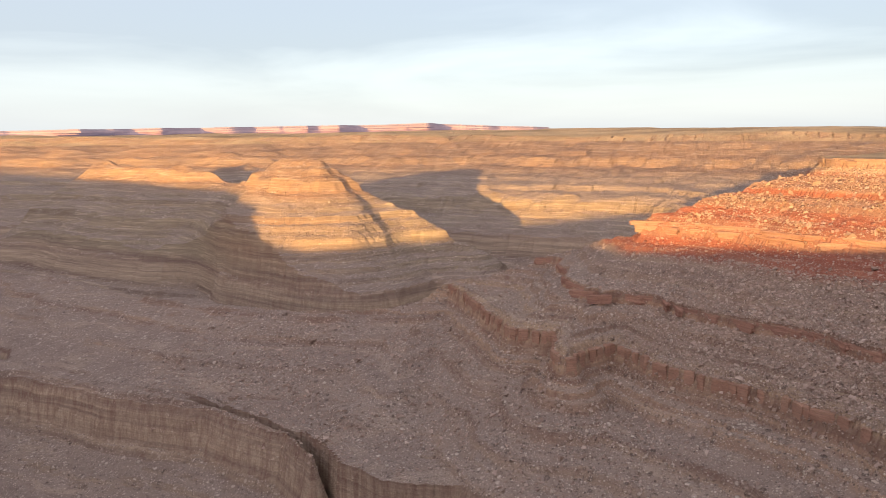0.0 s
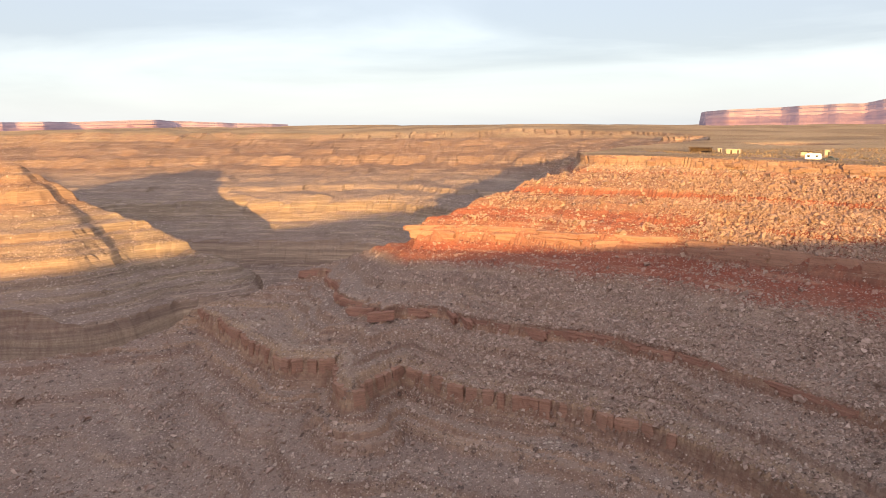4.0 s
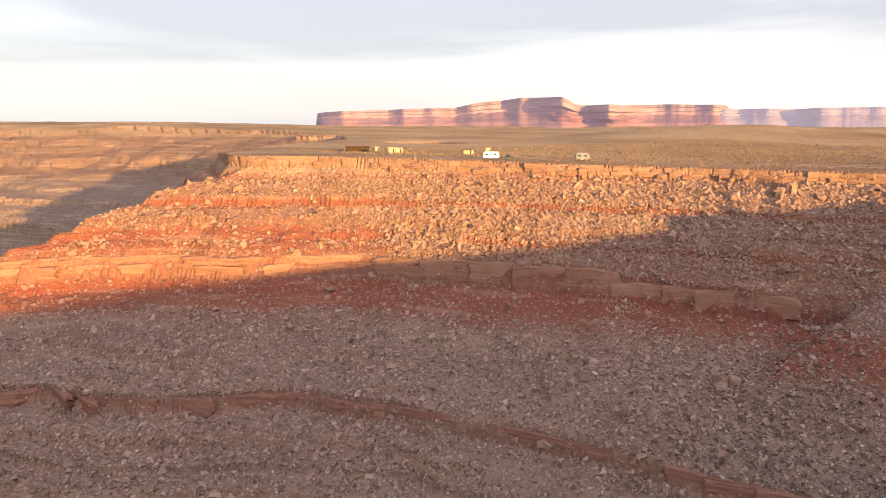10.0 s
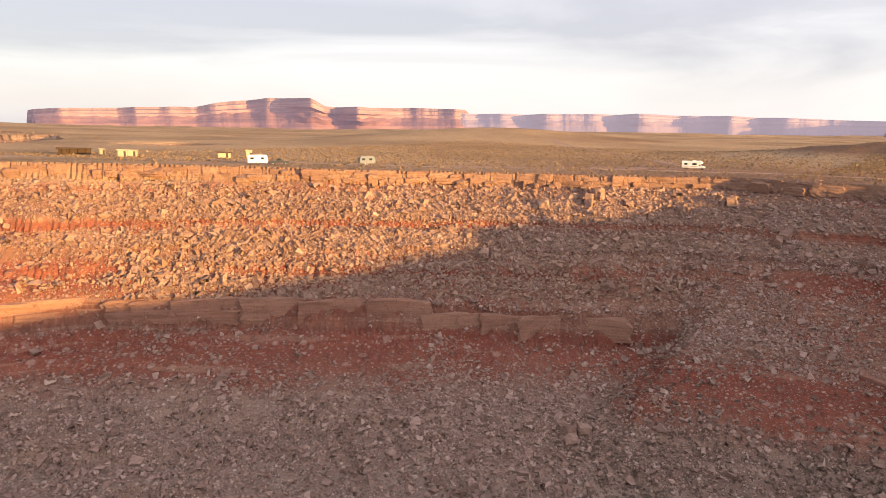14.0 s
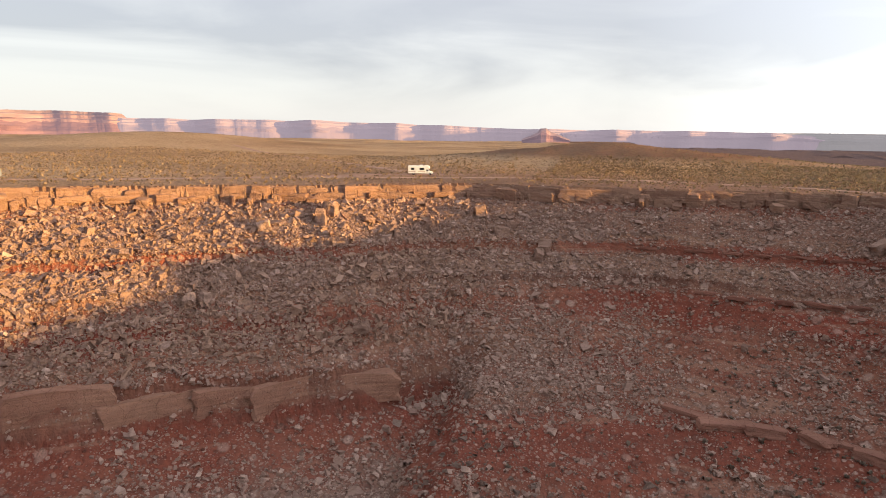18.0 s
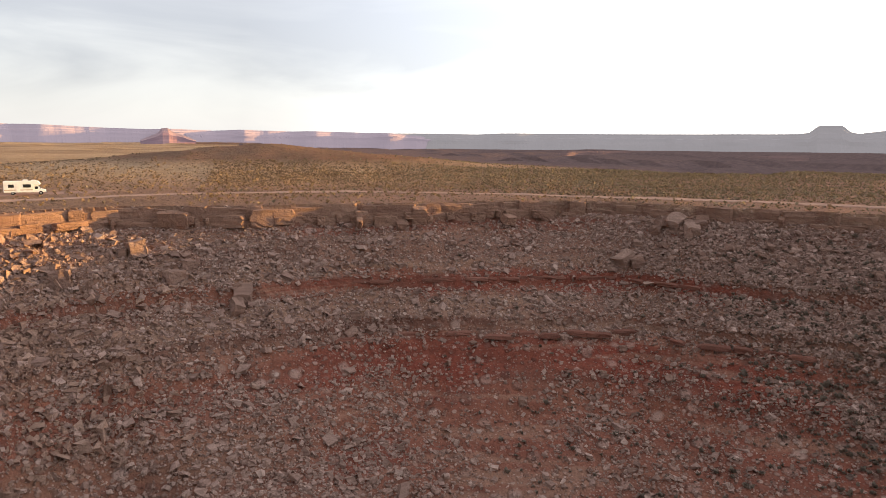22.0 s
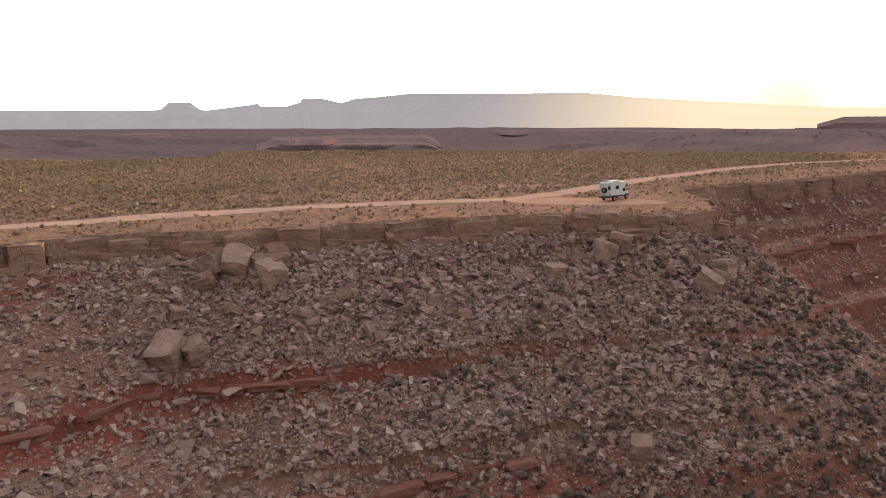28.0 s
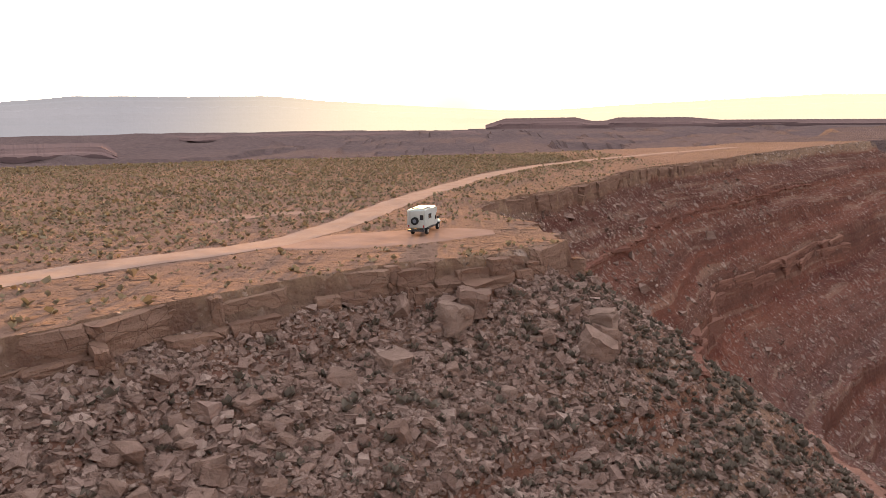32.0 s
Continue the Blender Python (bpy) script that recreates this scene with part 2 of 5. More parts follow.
    l.new(z, gorge.inputs["Value"])
    beds = mixed(n, l, math_node(n, l, "MULTIPLY", over.outputs[0], gorge.outputs[0]), beds, pale)
    scree = mixed(n, l, below.outputs[0], mixed(n, l, fine, TALUS_B, TALUS_A), mixed(n, l, fine, (0.235, 0.15, 0.13), (0.36, 0.24, 0.205)))
    scree = mixed(n, l, math_node(n, l, "MULTIPLY", grit, 0.5), scree, (0.36, 0.28, 0.22))
    # scree hides the beds on gentle ground in patches
    steep = n.new("ShaderNodeMapRange")
    steep.inputs["From Min"].default_value, steep.inputs["From Max"].default_value = 0.70, 0.90
    l.new(nsep.outputs["Z"], steep.inputs["Value"])
    cover = math_node(n, l, "MULTIPLY", steep.outputs[0], math_node(n, l, "ADD", math_node(n, l, "ADD", math_node(n, l, "MULTIPLY", mid, 0.5), 0.02), math_node(n, l, "MULTIPLY", below.outputs[0], 0.42)))
    rock = mixed(n, l, cover, beds, scree)
    # dark mottling, deepened to pass for shade between loose stones
    rock = mixed(n, l, math_node(n, l, "MULTIPLY", fine, 0.42), rock, (0.105, 0.064, 0.048))
    # bare red shale: level bands, and most of the western bay
    bands = ramp(n, l, fac, [(0.0, (0, 0, 0)), (at(-41), (0, 0, 0)), (at(-36.8), (0.35, 0.35, 0.35)), (at(-29), (0.8, 0.8, 0.8)), (at(-24.6), (0.72, 0.72, 0.72)),
                                (at(-23.4), (0.95, 0.95, 0.95)), (at(-19.8), (0.95, 0.95, 0.95)), (at(-18.6), (0.2, 0.2, 0.2)), (at(-14.2), (0.2, 0.2, 0.2)), (at(-13.5), (0.95, 0.95, 0.95)), (at(-11.4), (0.9, 0.9, 0.9)),
                                (at(-10.6), (0.15, 0.15, 0.15)), (at(-5.2), (0.2, 0.2, 0.2)), (at(-4.4), (0.6, 0.6, 0.6)), (at(-3.0), (0.3, 0.3, 0.3)), (at(-2.4), (0, 0, 0))])
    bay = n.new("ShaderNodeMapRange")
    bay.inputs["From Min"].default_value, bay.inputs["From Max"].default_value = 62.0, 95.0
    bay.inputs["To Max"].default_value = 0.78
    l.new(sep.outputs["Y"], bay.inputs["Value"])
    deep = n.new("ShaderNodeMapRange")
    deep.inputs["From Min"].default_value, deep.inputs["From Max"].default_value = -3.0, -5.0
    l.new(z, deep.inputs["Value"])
    # the alcove's beds lie barest; scree hides them beyond its ends
    open_y = ramp(n, l, math_node(n, l, "DIVIDE", math_node(n, l, "ADD", sep.outputs["Y"], 100.0), 200.0),
                  [(0.0, (0.95, 0.95, 0.95)), (0.10, (0.6, 0.6, 0.6)), (0.26, (0.5, 0.5, 0.5)), (0.31, (1, 1, 1)), (0.62, (1, 1, 1)), (0.67, (0.25, 0.25, 0.25)), (1.0, (0.25, 0.25, 0.25))])
    bands = math_node(n, l, "MULTIPLY", bands, open_y)
    far_x = n.new("ShaderNodeMapRange")
    far_x.inputs["From Min"].default_value, far_x.inputs["From Max"].default_value = 40.0, 90.0
    far_x.inputs["To Min"].default_value, far_x.inputs["To Max"].default_value = 1.0, 0.9
    l.new(sep.outputs["X"], far_x.inputs["Value"])
    bands = math_node(n, l, "MULTIPLY", bands, far_x.outputs[0])
    # the soft red bed under the upper cliff band
    under = ramp(n, l, fac, [(0.0, (0, 0, 0)), (at(-43), (0, 0, 0)), (at(-40), (0.75, 0.75, 0.75)), (at(-34), (0.9, 0.9, 0.9)), (at(-32.6), (0, 0, 0)), (1.0, (0, 0, 0))])
    bands = math_node(n, l, "MAXIMUM", bands, under)
    shale = math_node(n, l, "MAXIMUM", bands, math_node(n, l, "MULTIPLY", bay.outputs[0], deep.outputs[0]))
    shale = math_node(n, l, "MULTIPLY", shale, math_node(n, l, "ADD", math_node(n, l, "MULTIPLY", mid, 0.35), 0.72))
    shale = math_node(n, l, "MULTIPLY", shale, math_node(n, l, "SUBTRACT", 1.0, over.outputs[0]))
    red_ground = mixed(n, l, fine, (0.28, 0.072, 0.045), (0.17, 0.04, 0.027))
    # in the western bay this red is mixed darker, most along the thick beds
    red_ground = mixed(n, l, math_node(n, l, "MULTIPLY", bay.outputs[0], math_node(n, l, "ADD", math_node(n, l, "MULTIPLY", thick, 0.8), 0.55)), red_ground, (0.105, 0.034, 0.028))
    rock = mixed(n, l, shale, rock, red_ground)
    # broken lines of bedding over slope and cliff alike
    rock = mixed(n, l, math_node(n, l, "MULTIPLY", line_pale.outputs[0], math_node(n, l, "ADD", 0.22, math_node(n, l, "MULTIPLY", over.outputs[0], 0.2))), rock, (0.47, 0.32, 0.225))
    rock = mixed(n, l, math_node(n, l, "MULTIPLY", line_dark.outputs[0], math_node(n, l, "ADD", 0.14, math_node(n, l, "MULTIPLY", over.outputs[0], 0.06))), rock, (0.105, 0.062, 0.05))
    # stains run down the sheer faces
    sheer = n.new("ShaderNodeMapRange")
    sheer.inputs["From Min"].default_value, sheer.inputs["From Max"].default_value = 0.62, 0.38
    l.new(nsep.outputs["Z"], sheer.inputs["Value"])
    mp4 = n.new("ShaderNodeMapping")
    mp4.inputs["Scale"].default_value = (0.38, 0.38, 0.035)
    l.new(pos, mp4.inputs["Vector"])
    drip = add_noise(n, l, mp4.outputs[0], 1.0, 5, 0.65, 0.42, 0.62)
    drip = math_node(n, l, "MULTIPLY", drip, math_node(n, l, "SUBTRACT", 1.0, over.outputs[0]))
    rock = mixed(n, l, math_node(n, l, "MULTIPLY", math_node(n, l, "MULTIPLY", sheer.outputs[0], drip), 0.55), rock, (0.15, 0.07, 0.052))
    # stones of three sizes lie over the slopes, each its own tone, thinner on bare shale; the darkest tones stand in
    # for shaded gaps
    loose = math_node(n, l, "SUBTRACT", 1.0, math_node(n, l, "MULTIPLY", sheer.outputs[0], 0.85))
    loose = math_node(n, l, "MULTIPLY", loose, math_node(n, l, "SUBTRACT", 1.0, math_node(n, l, "MULTIPLY", shale, 0.55)))
    relief = math_node(n, l, "MULTIPLY", fine, 0.25)
    for scale, share, size, strong in ((0.42, 0.30, 1.0, 0.62), (1.05, 0.55, 0.55, 0.72), (2.6, 0.62, 0.22, 0.6)):
        cells = n.new("ShaderNodeTexVoronoi")
        cells.inputs["Scale"].default_value = scale
        l.new(pos, cells.inputs["Vector"])
        own = n.new("ShaderNodeSeparateXYZ")
        l.new(cells.outputs["Color"], own.inputs[0])
        lies = math_node(n, l, "GREATER_THAN", math_node(n, l, "ADD", own.outputs["X"], math_node(n, l, "MULTIPLY", math_node(n, l, "SUBTRACT", mid, 0.5), 0.6)), 1.0 - share)
        body = n.new("ShaderNodeMapRange")
        body.inputs["From Min"].default_value, body.inputs["From Max"].default_value = 0.46, 0.30
        l.new(cells.outputs["Distance"], body.inputs["Value"])
        stone = math_node(n, l, "MULTIPLY", math_node(n, l, "MULTIPLY", lies, body.outputs[0]), loose)
        tone = ramp(n, l, own.outputs["Y"], [(0.0, (0.065, 0.042, 0.036)), (0.3, (0.20, 0.125, 0.10)), (0.6, (0.42, 0.28, 0.222)), (1.0, (0.66, 0.49, 0.40))])
        rock = mixed(n, l, math_node(n, l, "MULTIPLY", stone, strong), rock, tone)
        relief = math_node(n, l, "ADD", relief, math_node(n, l, "MULTIPLY", stone, math_node(n, l, "MULTIPLY", math_node(n, l, "ADD", own.outputs["Z"], 0.35), size)))
    # the plateau top: pale red soil
    soil = mixed(n, l, fine, (0.34, 0.20, 0.15), (0.25, 0.142, 0.106))
    # dry grass and brush turn the far plateau ochre, painted brighter for the low sun they catch
    away = n.new("ShaderNodeMapRange")
    away.inputs["From Min"].default_value, away.inputs["From Max"].default_value = -60.0, -190.0
    l.new(sep.outputs["Y"], away.inputs["Value"])
    away2 = n.new("ShaderNodeMapRange")
    away2.inputs["From Min"].default_value, away2.inputs["From Max"].default_value = -85.0, -170.0
    l.new(sep.outputs["X"], away2.inputs["Value"])
    sunlit_straw = math_node(n, l, "MULTIPLY", math_node(n, l, "MAXIMUM", away.outputs[0], away2.outputs[0]), 0.85)
    west = n.new("ShaderNodeMapRange")
    west.inputs["From Min"].default_value, west.inputs["From Max"].default_value = 120.0, 0.0
    l.new(sep.outputs["Y"], west.inputs["Value"])
    sunlit_straw = math_node(n, l, "MULTIPLY", sunlit_straw, west.outputs[0])
    brush = add_noise(n, l, pos, 0.55, 5, 0.75, 0.36, 0.64)
    soil = mixed(n, l, sunlit_straw, soil, mixed(n, l, brush, (0.62, 0.42, 0.25), (0.33, 0.215, 0.135)))
    soil = mixed(n, l, math_node(n, l, "MULTIPLY", big, 0.35), soil, (0.27, 0.172, 0.105))
    patch = add_noise(n, l, pos, 0.006, 5, 0.6, 0.42, 0.62)
    soil = mixed(n, l, math_node(n, l, "MULTIPLY", patch, 0.5), soil, mixed(n, l, brush, (0.22, 0.125, 0.085), (0.12, 0.085, 0.06)))
    knoll = n.new("ShaderNodeMapRange")
    knoll.inputs["From Min"].default_value, knoll.inputs["From Max"].default_value = 2.2, 4.6
    l.new(sep.outputs["Z"], knoll.inputs["Value"])
    near_y = n.new("ShaderNodeMapRange")
    near_y.inputs["From Min"].default_value, near_y.inputs["From Max"].default_value = -330.0, -230.0
    l.new(sep.outputs["Y"], near_y.inputs["Value"])
    soil = mixed(n, l, math_node(n, l, "MULTIPLY", math_node(n, l, "MULTIPLY", knoll.outputs[0], near_y.outputs[0]), 0.75), soil, mixed(n, l, mid, (0.20, 0.09, 0.062), (0.115, 0.072, 0.056)))
    top = n.new("ShaderNodeMapRange")
    top.inputs["From Min"].default_value, top.inputs["From Max"].default_value = -2.5, -1.2
    l.new(sep.outputs["Z"], top.inputs["Value"])
    flat = n.new("ShaderNodeMapRange")
    flat.inputs["From Min"].default_value, flat.inputs["From Max"].default_value = 0.90, 0.97
    l.new(nsep.outputs["Z"], flat.inputs["Value"])
    col = mixed(n, l, math_node(n, l, "MULTIPLY", top.outputs[0], flat.outputs[0]), rock, soil)
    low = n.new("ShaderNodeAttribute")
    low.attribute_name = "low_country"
    # the low country's purple-brown has its unlit look and haze painted in
    hazy_low_tone = mixed(n, l, mid, (0.12, 0.082, 0.078), (0.185, 0.125, 0.112))
    col = mixed(n, l, math_node(n, l, "MULTIPLY", low.outputs["Fac"], 0.97), col, hazy_low_tone)
    l.new(col, b.inputs["Base Color"])
    h = math_node(n, l, "ADD", relief, math_node(n, l, "MULTIPLY", grit, 0.10))
    h = math_node(n, l, "ADD", h, math_node(n, l, "MULTIPLY", crop.outputs["Fac"], math_node(n, l, "ADD", 0.4, math_node(n, l, "MULTIPLY", over.outputs[0], 0.5))))
    bump(n, l, b, h, 1.0, 1.0)
    return m


def mesa_material(name, tone=(0.27, 0.15, 0.12), glow=None, base=None, sunward=None):
    m, n, l, b = material(name, 0.95)
    geo = n.new("ShaderNodeNewGeometry")
    pos = geo.outputs["Position"]
    mp = n.new("ShaderNodeMapping")
    mp.inputs["Scale"].default_value = (0.003, 0.003, 0.11)
    l.new(pos, mp.inputs["Vector"])
    f = add_noise(n, l, mp.outputs[0], 1.0, 5)
    g = add_noise(n, l, pos, 0.015, 6)
    c = mixed(n, l, f, tuple(0.5 * v for v in tone), tuple(1.15 * v for v in tone))
    c = mixed(n, l, math_node(n, l, "MULTIPLY", g, 0.4), c, tuple(0.8 * v for v in tone))
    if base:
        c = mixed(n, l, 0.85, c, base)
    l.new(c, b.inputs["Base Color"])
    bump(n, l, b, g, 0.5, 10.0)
    # emission stands in for haze in front of the mesa
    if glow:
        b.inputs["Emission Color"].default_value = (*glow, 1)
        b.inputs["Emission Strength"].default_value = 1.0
    if sunward:         # the glow turns to a bright haze colour towards the sun's bearing
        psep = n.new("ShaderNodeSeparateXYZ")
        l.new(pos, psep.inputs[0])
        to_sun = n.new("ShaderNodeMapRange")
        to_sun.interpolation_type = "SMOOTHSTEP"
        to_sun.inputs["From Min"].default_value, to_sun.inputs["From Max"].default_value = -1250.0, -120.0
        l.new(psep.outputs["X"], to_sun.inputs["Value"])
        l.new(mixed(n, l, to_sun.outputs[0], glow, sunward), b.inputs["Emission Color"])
    return m


M_CANYON = canyon_material()
def mesa_set(name, glow, base=None, sunward=None):
    """Cliff, talus and cap of a far mesa, haze painted in as glow and greyer colour."""
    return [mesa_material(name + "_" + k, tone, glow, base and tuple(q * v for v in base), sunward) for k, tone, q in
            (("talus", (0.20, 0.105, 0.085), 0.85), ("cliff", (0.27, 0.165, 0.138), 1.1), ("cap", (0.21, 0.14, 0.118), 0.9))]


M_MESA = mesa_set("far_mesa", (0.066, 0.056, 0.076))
# the backdrop's far ranges glow and are greyed in place of lit air before them
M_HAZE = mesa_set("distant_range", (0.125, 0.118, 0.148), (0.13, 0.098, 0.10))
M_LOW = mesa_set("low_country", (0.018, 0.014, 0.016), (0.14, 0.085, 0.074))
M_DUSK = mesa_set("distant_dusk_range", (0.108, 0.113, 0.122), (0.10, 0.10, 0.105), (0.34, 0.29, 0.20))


def rock_material(name, a, b2, c, scale=1.2, layered=0.25):
    """Broken sandstone: each piece its own tone, with grain, dust on top and stain."""
    m, n, l, b = material(name, 0.92)
    geo = n.new("ShaderNodeNewGeometry")
    pos = geo.outputs["Position"]
    info = n.new("ShaderNodeObjectInfo")
    pick = math_node(n, l, "FRACT", math_node(n, l, "ADD", geo.outputs["Random Per Island"], info.outputs["Random"]))
    tone = ramp(n, l, pick, [(0.0, a), (0.3, b2), (0.6, tuple(0.6 * p + 0.4 * q for p, q in zip(a, b2))), (0.9, tuple(0.5 * (p + q) for p, q in zip(a, c))), (1.0, c)])
    f = add_noise(n, l, pos, scale, 6, 0.65)
    g = add_noise(n, l, pos, scale * 7, 4, 0.7)
    mp = n.new("ShaderNodeMapping")
    mp.inputs["Scale"].default_value = (0.25, 0.25, 4.5)
    l.new(pos, mp.inputs["Vector"])
    lam = add_noise(n, l, mp.outputs[0], 1.0, 4)
    col = mixed(n, l, math_node(n, l, "MULTIPLY", f, 0.45), tone, (0.17, 0.105, 0.075))
    col = mixed(n, l, math_node(n, l, "MULTIPLY", lam, layered), col, tuple(1.15 * v for v in c))
    if layered > 0.3:
        mp.inputs["Scale"].default_value = (0.12, 0.12, 1.9)
        col = mixed(n, l, math_node(n, l, "MULTIPLY", math_node(n, l, "SUBTRACT", 1.0, lam), 0.35), col, tuple(0.5 * v for v in b2))
    col = mixed(n, l, math_node(n, l, "MULTIPLY", g, 0.22), col, (0.34, 0.22, 0.17))
    if layered > 0.37:      # joints cut the standing ledges into uneven blocks
        mp5 = n.new("ShaderNodeMapping")
        mp5.inputs["Scale"].default_value = (0.55, 0.55, 0.95)
        l.new(pos, mp5.inputs["Vector"])
        warp = n.new("ShaderNodeMix")
        warp.data_type = "VECTOR"
        warp.inputs["Factor"].default_value = 0.22
        swirl = n.new("ShaderNodeTexNoise")
        swirl.inputs["Scale"].default_value = 1.3
        l.new(pos, swirl.inputs["Vector"])
        l.new(mp5.outputs[0], warp.inputs[4])
        l.new(swirl.outputs["Color"], warp.inputs[5])
        joint = n.new("ShaderNodeTexVoronoi")
        joint.feature = "DISTANCE_TO_EDGE"
        joint.inputs["Scale"].default_value = 1.0
        l.new(warp.outputs[1], joint.inputs["Vector"])
        crack = n.new("ShaderNodeMapRange")
        crack.inputs["From Min"].default_value, crack.inputs["From Max"].default_value = 0.022, 0.0
        l.new(joint.outputs["Distance"], crack.inputs["Value"])
        cracked = math_node(n, l, "MULTIPLY", crack.outputs[0], 0.42)
        col = mixed(n, l, cracked, col, tuple(0.3 * v for v in b2))
        f = math_node(n, l, "SUBTRACT", f, math_node(n, l, "MULTIPLY", cracked, 0.8))
    l.new(col, b.inputs["Base Color"])
    bump(n, l, b, math_node(n, l, "ADD", math_node(n, l, "MULTIPLY", lam, layered), math_node(n, l, "ADD", f, math_node(n, l, "MULTIPLY", g, 0.4))), 0.9, 0.2)
    return m


M_RUBBLE = rock_material("broken_sandstone", (0.36, 0.222, 0.176), (0.19, 0.107, 0.084), (0.53, 0.37, 0.30))
M_RUBBLE_OCHRE = rock_material("ochre_sandstone_rubble", (0.35, 0.21, 0.153), (0.215, 0.118, 0.086), (0.44, 0.28, 0.207))
M_RUBBLE_DARK = rock_material("dark_varnished_rubble", (0.175, 0.12, 0.098), (0.09, 0.06, 0.05), (0.29, 0.205, 0.17))
M_BOULDER = rock_material("weathered_tan_boulder", (0.32, 0.195, 0.15), (0.22, 0.125, 0.095), (0.40, 0.26, 0.20), 0.9, 0.35)
M_CAP = rock_material("caprock_sandstone", (0.30, 0.17, 0.12), (0.22, 0.115, 0.082), (0.33, 0.195, 0.135), 0.7, 0.4)
M_BAND = rock_material("cliff_band_sandstone", (0.32, 0.155, 0.108), (0.26, 0.112, 0.075), (0.34, 0.175, 0.118), 0.6, 0.4)
M_RED_BAND = rock_material("dark_red_cliff_band", (0.28, 0.12, 0.084), (0.20, 0.078, 0.057), (0.33, 0.158, 0.112), 0.6, 0.5)
M_LEDGE = rock_material("red_shale_ledge", (0.21, 0.07, 0.048), (0.15, 0.05, 0.036), (0.26, 0.105, 0.075), 0.9, 0.2)


def leaf_material(name, a, b2):
    m, n, l, b = material(name, 0.85)
    geo = n.new("ShaderNodeNewGeometry")
    tone = ramp(n, l, geo.outputs["Random Per Island"], [(0.0, a), (1.0, b2)])
    f = add_noise(n, l, geo.outputs["Position"], 0.06, 4)
    col = mixed(n, l, math_node(n, l, "MULTIPLY", f, 0.5), tone, tuple(0.7 * v for v in b2))
    l.new(col, b.inputs["Base Color"])
    # thin leaves let some light through
    lit = n.new("ShaderNodeBsdfTranslucent")
    l.new(col, lit.inputs["Color"])
    both = n.new("ShaderNodeMixShader")
    both.inputs[0].default_value = 0.12
    l.new(b.outputs[0], both.inputs[1])
    l.new(lit.outputs[0], both.inputs[2])
    l.new(both.outputs[0], n["Material Output"].inputs["Surface"])
    return m


M_SAGE = leaf_material("dry_sagebrush", (0.35, 0.235, 0.145), (0.20, 0.135, 0.09))
M_SAGE_OLIVE = leaf_material("grey_olive_sagebrush", (0.29, 0.225, 0.15), (0.18, 0.14, 0.095))
M_SCRUB = leaf_material("grey_green_scrub", (0.25, 0.192, 0.146), (0.155, 0.118, 0.09))


def track_material(name="packed_red_dirt", a=(0.38, 0.25, 0.193), b2=(0.30, 0.188, 0.142)):
    m, n, l, b = material(name, 0.95)
    pos = n.new("ShaderNodeNewGeometry").outputs["Position"]
    f, g = add_noise(n, l, pos, 0.35, 6), add_noise(n, l, pos, 3.0, 5)
    c = mixed(n, l, f, a, b2)
    c = mixed(n, l, math_node(n, l, "MULTIPLY", g, 0.35), c, (0.31, 0.175, 0.115))
    l.new(c, b.inputs["Base Color"])
    bump(n, l, b, g, 0.5, 0.05)
    return m


M_TRACK = track_material()
M_TRAMPLED = track_material("trampled_soil", (0.345, 0.21, 0.16), (0.265, 0.155, 0.117))

# ---- the ground: one sheet, plateau and canyon ----
def hash2(ix, iy, seed):
    v = np.sin(ix * 127.1 + iy * 311.7 + seed * 74.7) * 43758.5453
    return v - np.floor(v)


def vnoise(x, y, seed=0.0):
    """Smooth noise in -1..1."""
    ix, iy = np.floor(x), np.floor(y)
    fx, fy = x - ix, y - iy
    fx, fy = fx * fx * (3 - 2 * fx), fy * fy * (3 - 2 * fy)
    a, b = hash2(ix, iy, seed), hash2(ix + 1, iy, seed)
    c, d = hash2(ix, iy + 1, seed), hash2(ix + 1, iy + 1, seed)
    return 2 * (a + (b - a) * fx + (c - a) * fy + (a - b - c + d) * fx * fy) - 1


def fbm(x, y, scale, octaves=4, seed=0.0):
    out, amp = 0.0, 0.5
    for k in range(octaves):
        out = out + amp * vnoise(x / scale + 13.7 * k, y / scale - 7.3 * k, seed + k)
        scale, amp = scale * 0.5, amp * 0.5
    return out


# level of the ground below the rim against the run from it: scree between cliff bands
BEDS = [(0.0, 9.0), (-3.4, 0.62), (-11.8, 2.5), (-13.0, 0.60), (-17.6, 3.0), (-18.4, 0.60), (-20.6, 1.6), (-22.6, 0.62), (-26.8, 3.4), (-33.0, 1.0),
        (-36.5, 0.56), (-44.0, 2.0), (-45.0, 0.56), (-55.3, 3.2), (-58.6, 0.58), (-65.5, 4.0), (-67.5, 0.55), (-71.3, 4.0), (-78.5, 0.7),
        (-83.0, 3.0), (-85.0, 0.55), (-108.5, 4.5), (-130.0, 0.6), (-160.0, 6.0), (-172.0, 0.7), (-190.0, 5.0),
        (-212.0, 0.5), (-235.0, 0.02)]
_u, _z = [0.0], [0.0]
for (z0, s0), (z1, _s) in zip(BEDS[:-1], BEDS[1:]):
    _u.append(_u[-1] + (z0 - z1) / s0)
    _z.append(z1)
_u.append(_u[-1] + 6000)
_z.append(-238.0)
BED_U, BED_Z = np.array(_u), np.array(_z)


def run_of(z):
    return float(np.interp(-z, -BED_Z, BED_U))


